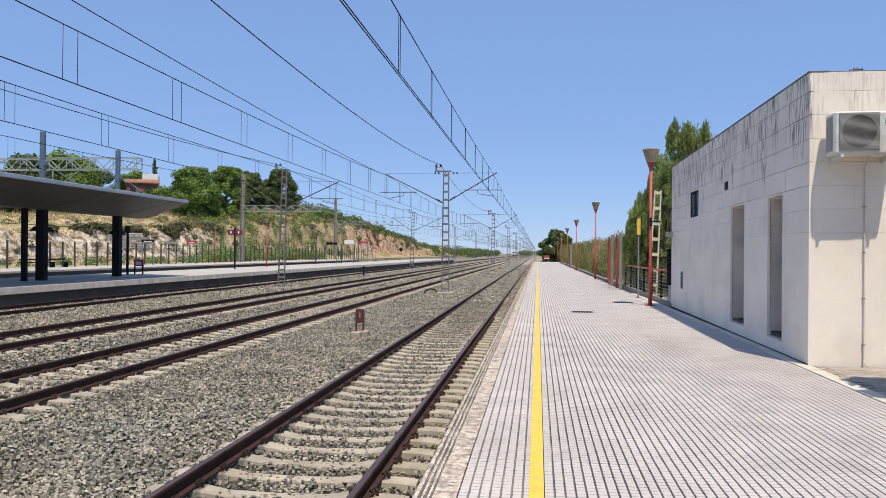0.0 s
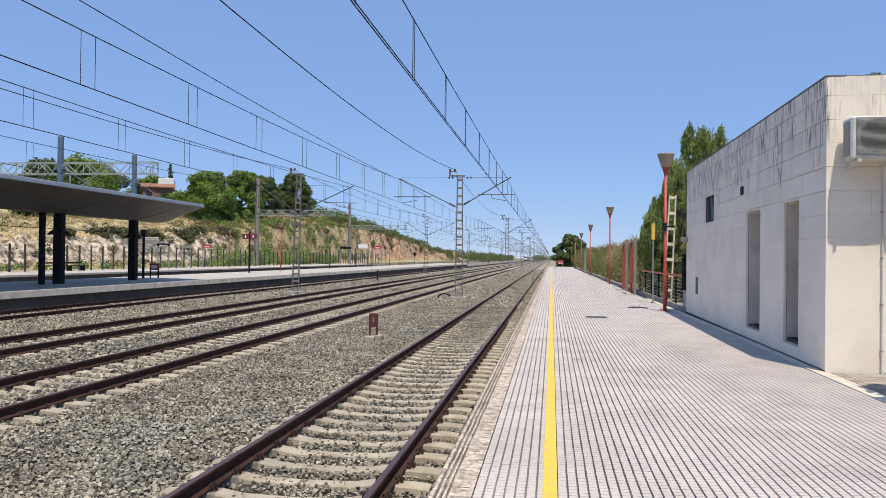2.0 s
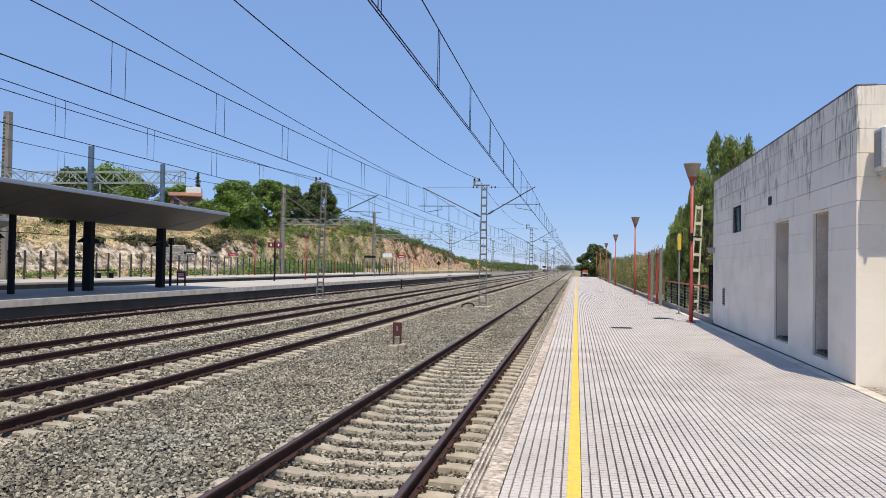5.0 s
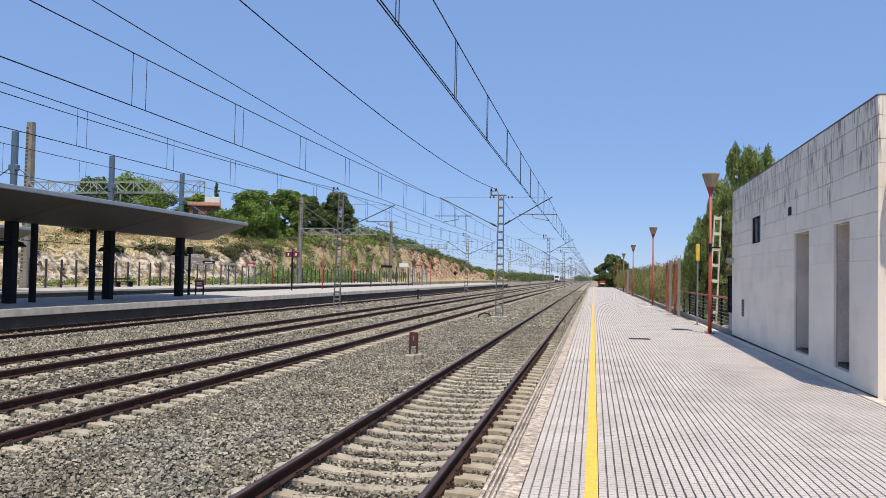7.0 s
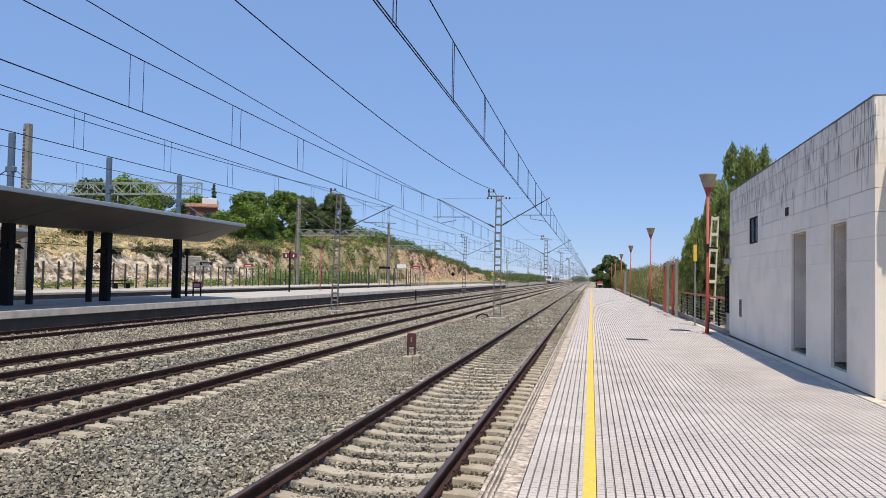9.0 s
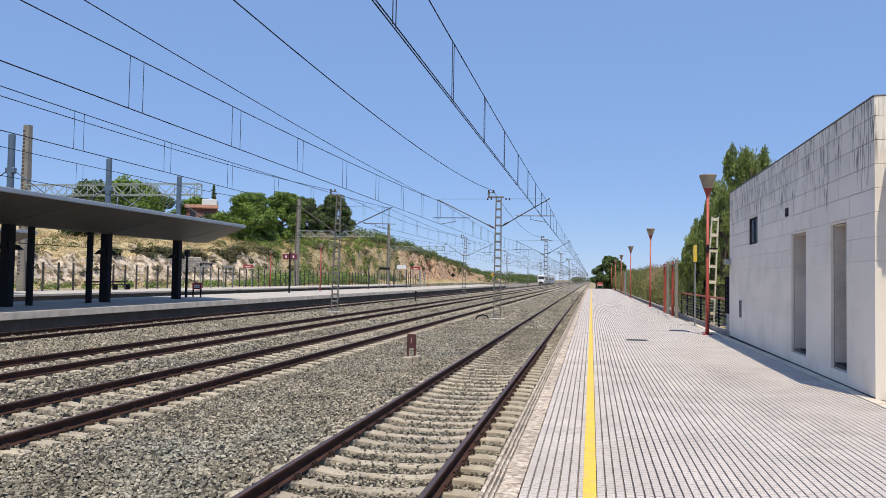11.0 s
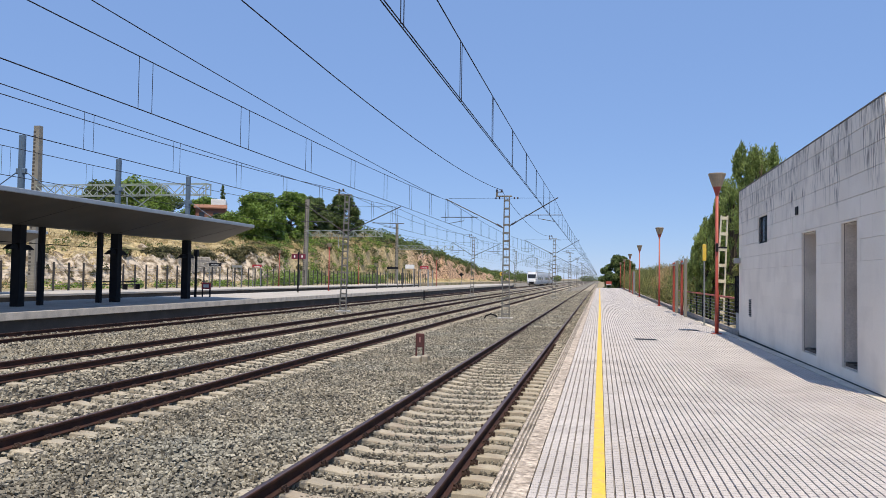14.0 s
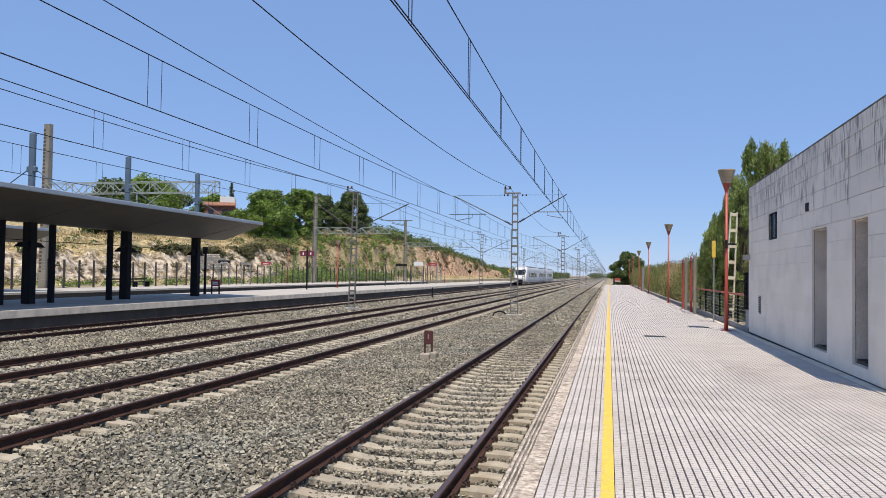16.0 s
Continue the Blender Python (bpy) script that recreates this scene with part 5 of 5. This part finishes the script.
for y in (40, 30):
    c = thing("canopy_column", "black column under the far canopy", "column", "far canopy columns", at=pose(-38.4, y, 0))
    part("shaft", Shape().box(-0.15, 0.15, -0.15, 0.15, 0, 3.22, 0.02), M_DARK, c)
c = thing("cable_conduit", "thin dark conduit run between the canopy columns", "conduit")
part("tube", Shape().tube([(CX + 0.22, 10, 2.66), (CX + 0.22, 41.2, 2.66)], 0.015, 5), M_DARK, c)

# ---- far fence, poles and portal arms ----
f = thing("boundary_fence", "tall dark steel post fence with wires behind the far platform", "fence")
me = Shape().box(-0.05, 0.05, -0.085, 0.085, -0.05, 2.2, 0.02).mesh("post", M_FENCE)
for k in range(100):
    part("post", me, None, f, at=pose(FENCE_X + 0.1, 6 + 1.75 * k, 0, rng.uniform(-0.8, 0.8), 0, 0))
for k in range(9):
    part("wire", Shape().tube([(FENCE_X + 0.08, 4, 0.25 + 0.22 * k), (FENCE_X + 0.08, 181, 0.25 + 0.22 * k)], 0.008, 4), M_GALV, f)

for y, xe in ((50.6, -27.7), (105, -30.4), (156, -29.9)):
    p = thing("portal_pole", "tall tapered concrete pole carrying a steel truss arm", "concrete pole", "portal poles", at=pose(-41.9, y, 0, 0, 0.8 if y == 105 else 0, 0))
    s = Shape()
    s.add([(-0.30, -0.30, -0.2), (0.30, -0.30, -0.2), (0.30, 0.30, -0.2), (-0.30, 0.30, -0.2), (-0.24, -0.2, 12.5), (0.24, -0.2, 12.5), (0.24, 0.2, 12.5), (-0.24, 0.2, 12.5)],
          [(3, 2, 1, 0), (4, 5, 6, 7), (0, 1, 5, 4), (1, 2, 6, 5), (2, 3, 7, 6), (3, 0, 4, 7)])
    part("shaft", s, M_POLE, p)
    # dark plates on the shaft paint the shade inside the rung recesses
    rung = Shape().box(-0.25, -0.04, -0.006, 0.03, 0, 0.17, 0.006).mesh("rung_recess", M_DARKSHADE)
    for k in range(38):
        part("rung_recess", rung, None, p, at=pose(0, -0.30 + 0.00787 * (1.4 + 0.29 * k), 1.2 + 0.29 * k))
    a = thing("truss_arm", "pale grey lattice truss arm reaching over the tracks", "truss", "portal truss arms", at=pose(-41.9, y, 0))
    L = xe + 41.9
    for yy in (-0.35, 0.35):
        for z in (7.15, 7.95):
            part("chord", Shape().bar((0.2, yy, z), (L, yy, z), 0.055, 0.055), M_TRUSS, a)
    n = int(L / 0.85)
    for k in range(n):
        x0, x1 = 0.2 + (L - 0.2) * k / n, 0.2 + (L - 0.2) * (k + 1) / n
        for yy in (-0.35, 0.35):
            part("web_bar", Shape().bar((x0, yy, 7.15 if k % 2 else 7.95), (x1, yy, 7.95 if k % 2 else 7.15), 0.05, 0.05), M_TRUSS, a)
            if k % 2:
                part("upright", Shape().bar((x1, yy, 7.15), (x1, yy, 7.95), 0.045, 0.045), M_TRUSS, a)
    for yy in (-0.35, 0.35):
        part("end_upright", Shape().bar((L, yy, 7.12), (L, yy, 7.98), 0.06, 0.06), M_TRUSS, a)
    for z in (7.15, 7.95):
        part("end_tie", Shape().bar((L, -0.35, z), (L, 0.35, z), 0.05, 0.05), M_TRUSS, a)
    part("hanger", Shape().bar((L - 6.5, 0, 7.15), (L - 6.5, 0, 5.4), 0.08, 0.08), M_TRUSS, a)
    part("hanger_brace", Shape().bar((L - 6.5, 0, 5.7), (L - 4.4, 0, 7.15), 0.06, 0.06), M_TRUSS, a)
o = thing("overhead_line", "dark overhead contact line hung on thin droppers above the track", "overhead line", "overhead lines")
ys = [-4.0, 50.6, 105, 156, 207, 258, 309]
wire("messenger_wire", [(-33.2, -4 + 3 * i, sagged(-4 + 3 * i, ys, 6.5, 0.4)) for i in range(104)], o)
wire("contact_wire", [(-33.2, yy, 5.3) for yy in ys], o)
for a0, b0 in zip(ys[:4], ys[1:5]):
    for k in range(8):
        yy = a0 + (b0 - a0) * (k + 0.5) / 8
        for d in (0, 0.6):
            wire("dropper", [(-33.2, yy + d, sagged(yy, ys, 6.5, 0.4)), (-33.2, yy + d, 5.3)], o, 0.009)


# ---- signs on the far platforms ----
def board_sign(x, y, w, h, z, material, label, bars, posts=2, post_mat=None):
    t = thing("platform_sign", label, "sign", "platform signs", at=pose(x, y, 0))
    b = part("board", Shape().box(-w / 2, w / 2, -0.04, 0.04, z, z + h, 0.01), material, t)
    for i in range(bars):
        part("lettering_bar", Shape().box(-w * 0.3, w * 0.3, -0.047, -0.042, z + h * (0.25 + 0.5 * i / max(1, bars)), z + h * (0.25 + 0.5 * i / max(1, bars)) + h * 0.2), M_WHITE, b)
    for k in range(posts):
        sx = 0 if posts == 1 else (-w * 0.42 if k == 0 else w * 0.42)
        part("post", Shape().box(sx - 0.04, sx + 0.04, -0.035, 0.035, 0, z + (h if posts == 1 else 0), 0.008), post_mat or M_GALV, t)
    return t


board_sign(-24.6, 45.0, 0.62, 0.42, 0.5, M_SIGNRED, "low red and white notice board on short posts", 2, post_mat=M_DARK)
t = thing("slim_post", "tall slim dark post with a box on top", "post", at=pose(-24.9, 44.2, 0))
part("post", Shape().box(-0.06, 0.06, -0.06, 0.06, 0, 2.7, 0.01), M_DARK, t)
part("box", Shape().box(-0.13, 0.13, -0.13, 0.13, 2.55, 3.0, 0.02), M_DARK, t)
t = thing("track_number_sign", "pair of maroon track signs on one dark post", "sign", at=pose(-25.3, 61.9, 0))
part("post", Shape().box(-0.06, 0.06, -0.06, 0.06, 0, 3.45, 0.01), M_DARK, t)
for sx in (-0.34, 0.34):
    b = part("board", Shape().box(sx - 0.29, sx + 0.29, -0.06, 0.06, 2.85, 3.3, 0.015), M_MAROON, t)
    part("figure_bar", Shape().box(sx - 0.06, sx + 0.06, -0.066, -0.062, 2.97, 3.18), M_WHITE, b)
board_sign(-39.5, 84, 1.15, 0.32, 2.3, M_SIGNRED, "red station sign with pale lettering on two posts", 1)
board_sign(-39.5, 74, 1.4, 0.3, 2.3, M_DARK, "dark blue-grey sign with pale lettering on two posts", 1)
board_sign(-39.5, 79, 1.2, 0.25, 2.2, M_GALV, "grey sign board on two posts", 0)
board_sign(-26.0, 104, 1.3, 0.55, 2.6, M_WHITE, "white notice board on two grey posts", 0)
board_sign(-26.0, 113, 1.3, 0.4, 2.7, M_SIGNRED, "red station sign with pale lettering on two posts", 1)
board_sign(-26.0, 95, 1.5, 0.3, 2.4, M_DARK, "dark sign board on two posts", 0)
for y in (88, 97.5, 100, 107, 109.5, 116, 119):
    t = thing("slim_post", "slim dark steel post on the island platform", "post", "island posts", at=pose(-26.0, y, 0))
    part("post", Shape().box(-0.07, 0.07, -0.07, 0.07, 0, 2.6, 0.01), M_ARM if y < 110 else M_GALV, t)
t = thing("signal_post", "short dark trackside post", "marker post", at=pose(-17.0, 74, -0.95))
part("post", Shape().box(-0.07, 0.07, -0.07, 0.07, 0, 1.1, 0.02), M_DARK, t)
part("cap", Shape().box(-0.08, 0.4, -0.09, 0.09, 1.08, 1.2, 0.02), M_PAVE, t)
t = thing("speed_sign", "round yellow trackside sign on a thin post", "sign", at=pose(-24.7, 196, -0.6))
part("post", Shape().box(-0.06, 0.06, -0.05, 0.05, 0, 2.9), M_GALV, t)
disc = Shape().lathe([(0.5, 0.0), (0.5, 0.04), (0.46, 0.05)], 20)
disc.v = [(px, -0.06 - pz, 3.1 + py) for px, py, pz in disc.v]
b = part("plate", disc, M_YELLOW, t)
part("figure_bar", Shape().box(-0.17, 0.17, -0.118, -0.112, 2.95, 3.25), M_DARK, b)
t = thing("diamond_sign", "dark diamond-shaped trackside board on a thin post", "sign", at=pose(-35.2, 196, -0.6))
part("post", Shape().box(-0.06, 0.06, -0.05, 0.05, 0, 2.6), M_GALV, t)
part("plate", Shape().box(-0.42, 0.42, -0.03, 0.03, -0.42, 0.42, 0.01, m=Matrix.Translation((0, -0.1, 2.8)) @ Euler((0, radians(45), 0)).to_matrix().to_4x4()), M_DARK, t)
# two benches on the far platform
for y in (57, 60.5):
    t = thing("bench", "dark metal bench on the far platform", "bench", "far benches", at=pose(-40.2, y, 0))
    part("seat", Shape().box(-0.25, 0.25, -1.2, 1.2, 0.42, 0.48, 0.015), M_DARK, t)
    part("back", Shape().box(-0.30, -0.27, -1.2, 1.2, 0.62, 0.74, 0.01), M_DARK, t)
    for sy in (-0.9, 0.9):
        part("leg", Shape().box(-0.2, 0.2, sy - 0.04, sy + 0.04, 0, 0.42), M_DARK, t)

# ---- house on the hill ----
hz = hill_z(-76, 138) - 1.6
h = thing("hill_house", "white-walled house with red brick terrace and red tiled roof", "house", at=pose(-76, 140, hz + 0.7, 0, 0, 25))
part("lower_storey", Shape().box(-2.6, 3, -4, 4, 0, 6.0, 0.05), M_BRICKRED, h)
part("upper_storey", Shape().box(0.2, 3, -3.6, 4, 6.0, 7.6, 0.05), M_WHITE, h)
s = Shape()
s.add([(-2.9, -4.4, 5.9), (3.3, -4.4, 5.9), (3.3, -3.6, 6.5), (-2.9, -3.6, 6.5), (-2.9, -4.4, 5.7), (3.3, -4.4, 5.7), (3.3, -3.6, 6.0), (-2.9, -3.6, 6.0)],
      [(0, 1, 2, 3), (4, 5, 6, 7), (0, 1, 5, 4), (1, 2, 6, 5), (2, 3, 7, 6), (3, 0, 4, 7)])
part("roof", s, M_ROOF, h)
for sx in (-1.4, 1.2):
    wd = part("window", Shape().box(sx - 0.5, sx + 0.5, -4.03, -3.98, 3.6, 4.9), M_GLASSDARK, h)
    part("sill", Shape().box(sx - 0.6, sx + 0.6, -4.1, -4.0, 3.5, 3.6), M_WHITE, wd)
# distant pale buildings
for x, y, wx, hh in ((-62, 500, 12, 2.8), (-70, 560, 16, 3.6), (-40, 640, 12, 3)):
    h = thing("distant_building", "pale low building among distant trees", "building", "distant buildings", at=pose(x, y, 0))
    part("wall", Shape().box(-wx / 2, wx / 2, -4, 4, -1, hh, 0.1), M_PAVE, h)
    part("roof", Shape().box(-wx / 2 - 0.5, wx / 2 + 0.5, -4.5, 4.5, hh, hh + 0.4, 0.1), M_CONC, h)
    for k in range(4):
        xx = -wx / 2 + wx * (k + 0.5) / 4
        part("window", Shape().box(xx - 0.7, xx + 0.7, -4.05, -3.98, hh * 0.45, hh * 0.75), M_GLASSDARK, h)


# ---- train ----
def section(w, z0, z1, n=20):
    """A rounded body cross-section, as (x, z) points."""
    out = []
    for k in range(n):
        a = 2 * math.pi * (k + 0.5) / n
        c, q = math.cos(a), math.sin(a)
        e = 0.32
        out.append((w / 2 * math.copysign(abs(c) ** e, c), (z0 + z1) / 2 + (z1 - z0) / 2 * math.copysign(abs(q) ** e, q)))
    return out


def loft(stations, n=20):
    s = Shape()
    vs = [(x, y, z) for y, w, z0, z1 in stations for x, z in section(w, z0, z1, n)]
    fs = []
    for i in range(len(stations) - 1):
        for k in range(n):
            q = (k + 1) % n
            fs.append((i * n + k, i * n + q, (i + 1) * n + q, (i + 1) * n + k))
    fs += [tuple(range(n))[::-1], tuple((len(stations) - 1) * n + k for k in range(n))]
    return s.add(vs, fs)


train = thing("passenger_train", "white electric multiple unit with a black windscreen and grey skirt", "train")
CAR = 26.4
for car in range(3):
    y0 = car * (CAR + 0.7)
    if car == 0:
        st = [(0.0, 1.9, 0.75, 1.5), (0.12, 2.3, 0.6, 1.75), (0.5, 2.6, 0.5, 2.15), (1.2, 2.8, 0.45, 3.0), (1.9, 2.9, 0.45, 3.6), (2.8, 2.94, 0.45, 4.05), (CAR, 2.94, 0.45, 4.05)]
    else:
        st = [(y0, 2.8, 0.5, 3.98), (y0 + 0.1, 2.94, 0.45, 4.05), (y0 + CAR - 0.1, 2.94, 0.45, 4.05), (y0 + CAR, 2.8, 0.5, 3.98)]
    body = part("car_body", loft(st), M_TRAIN, train)
    for sg in (-1, 1):
        part("skirt", Shape().box(sg * 1.474 - 0.012, sg * 1.474 + 0.012, y0 + 2.9, y0 + CAR - 0.3, 0.5, 0.95, 0.004), M_TRAINGREY, body)
        part("roof_fairing", Shape().box(sg * 1.1 - 0.2, sg * 1.1 + 0.2, y0 + 3.2, y0 + CAR - 0.5, 4.03, 4.15, 0.04), M_TRAINGREY, body)
        for k in range(9):
            yy = y0 + 4.4 + 2.15 * k
            if k in (1, 6):
                d = part("door", Shape().box(sg * 1.475 - 0.015, sg * 1.475 + 0.015, yy, yy + 1.35, 0.98, 3.05, 0.006), M_TRAINGREY, body)
                part("pane", Shape().box(sg * 1.49 - 0.006, sg * 1.49 + 0.006, yy + 0.25, yy + 1.1, 1.9, 2.8), M_GLASSDARK, d)
            else:
                part("window", Shape().box(sg * 1.475 - 0.012, sg * 1.475 + 0.012, yy, yy + 1.75, 1.75, 2.65, 0.006), M_GLASSDARK, body)
    for by0 in (3.6, CAR - 4.2):
        bo = part("bogie", Shape().box(-1.1, 1.1, y0 + by0 - 1.6, y0 + by0 + 1.6, 0.3, 0.62, 0.05), M_DARK, train)
        for wy in (-1.2, 1.2):
            for sg in (-1, 1):
                m = Matrix.Translation((sg * 0.86, y0 + by0 + wy, 0.44)) @ Euler((0, radians(90), 0)).to_matrix().to_4x4()
                s = Shape().lathe([(0.44, -0.06), (0.44, 0.06), (0.3, 0.07)], 18)
                s.v = [tuple(m @ Vector(p)) for p in s.v]
                part("wheel", s, M_RAIL, bo)
    if car:
        part("gangway", Shape().box(-0.8, 0.8, y0 - 0.75, y0 + 0.05, 0.9, 3.2, 0.05), M_DARK, train)
s = Shape()
s.add([(-1.02, 0.62, 2.15), (1.02, 0.62, 2.15), (1.16, 1.22, 2.86), (1.08, 1.62, 3.2), (-1.08, 1.62, 3.2), (-1.16, 1.22, 2.86),
       (-0.95, 0.9, 2.0), (0.95, 0.9, 2.0), (1.1, 1.5, 2.7), (1.0, 1.9, 3.1), (-1.0, 1.9, 3.1), (-1.1, 1.5, 2.7)],
      [(0, 1, 2, 5), (5, 2, 3, 4), (0, 1, 7, 6), (1, 2, 8, 7), (2, 3, 9, 8), (3, 4, 10, 9), (4, 5, 11, 10), (5, 0, 6, 11)])
s.v = [(x, y - 0.22, z + 0.12) for x, y, z in s.v]
part("windscreen", s, M_GLASSDARK, train, "black glass windscreen")
part("coupler_cover", Shape().box(-0.75, 0.75, -0.06, 0.3, 0.55, 1.2, 0.08), M_DARK, train, "dark lower front")
for sx in (-0.95, 0.95):
    part("headlight", Shape().box(sx - 0.16, sx + 0.16, -0.02, 0.2, 1.35, 1.5, 0.03), M_HEAD, train, "lit white headlight")
part("pantograph", Shape().bar((-0.7, 30, 4.1), (-0.7, 31.2, 4.8), 0.05, 0.05).bar((0.7, 30, 4.1), (0.7, 31.2, 4.8), 0.05, 0.05).bar((-0.9, 31.2, 4.8), (0.9, 31.2, 4.8), 0.06, 0.06), M_DARK, train)


def motions():
    """The train runs in towards the station, slowing down."""
    rows = []
    for t in (0, 1, 2, 3, 4, 5, 6, 7, 8, 9, 10, 11, 12, 13, 14, 15, 16):
        u = 16 - t
        rows.append((float(t), pose(TRACKS[3], 169 + 25 * u + 0.2 * u * u, RAIL_Z)))
    walk(train, rows)


motions()
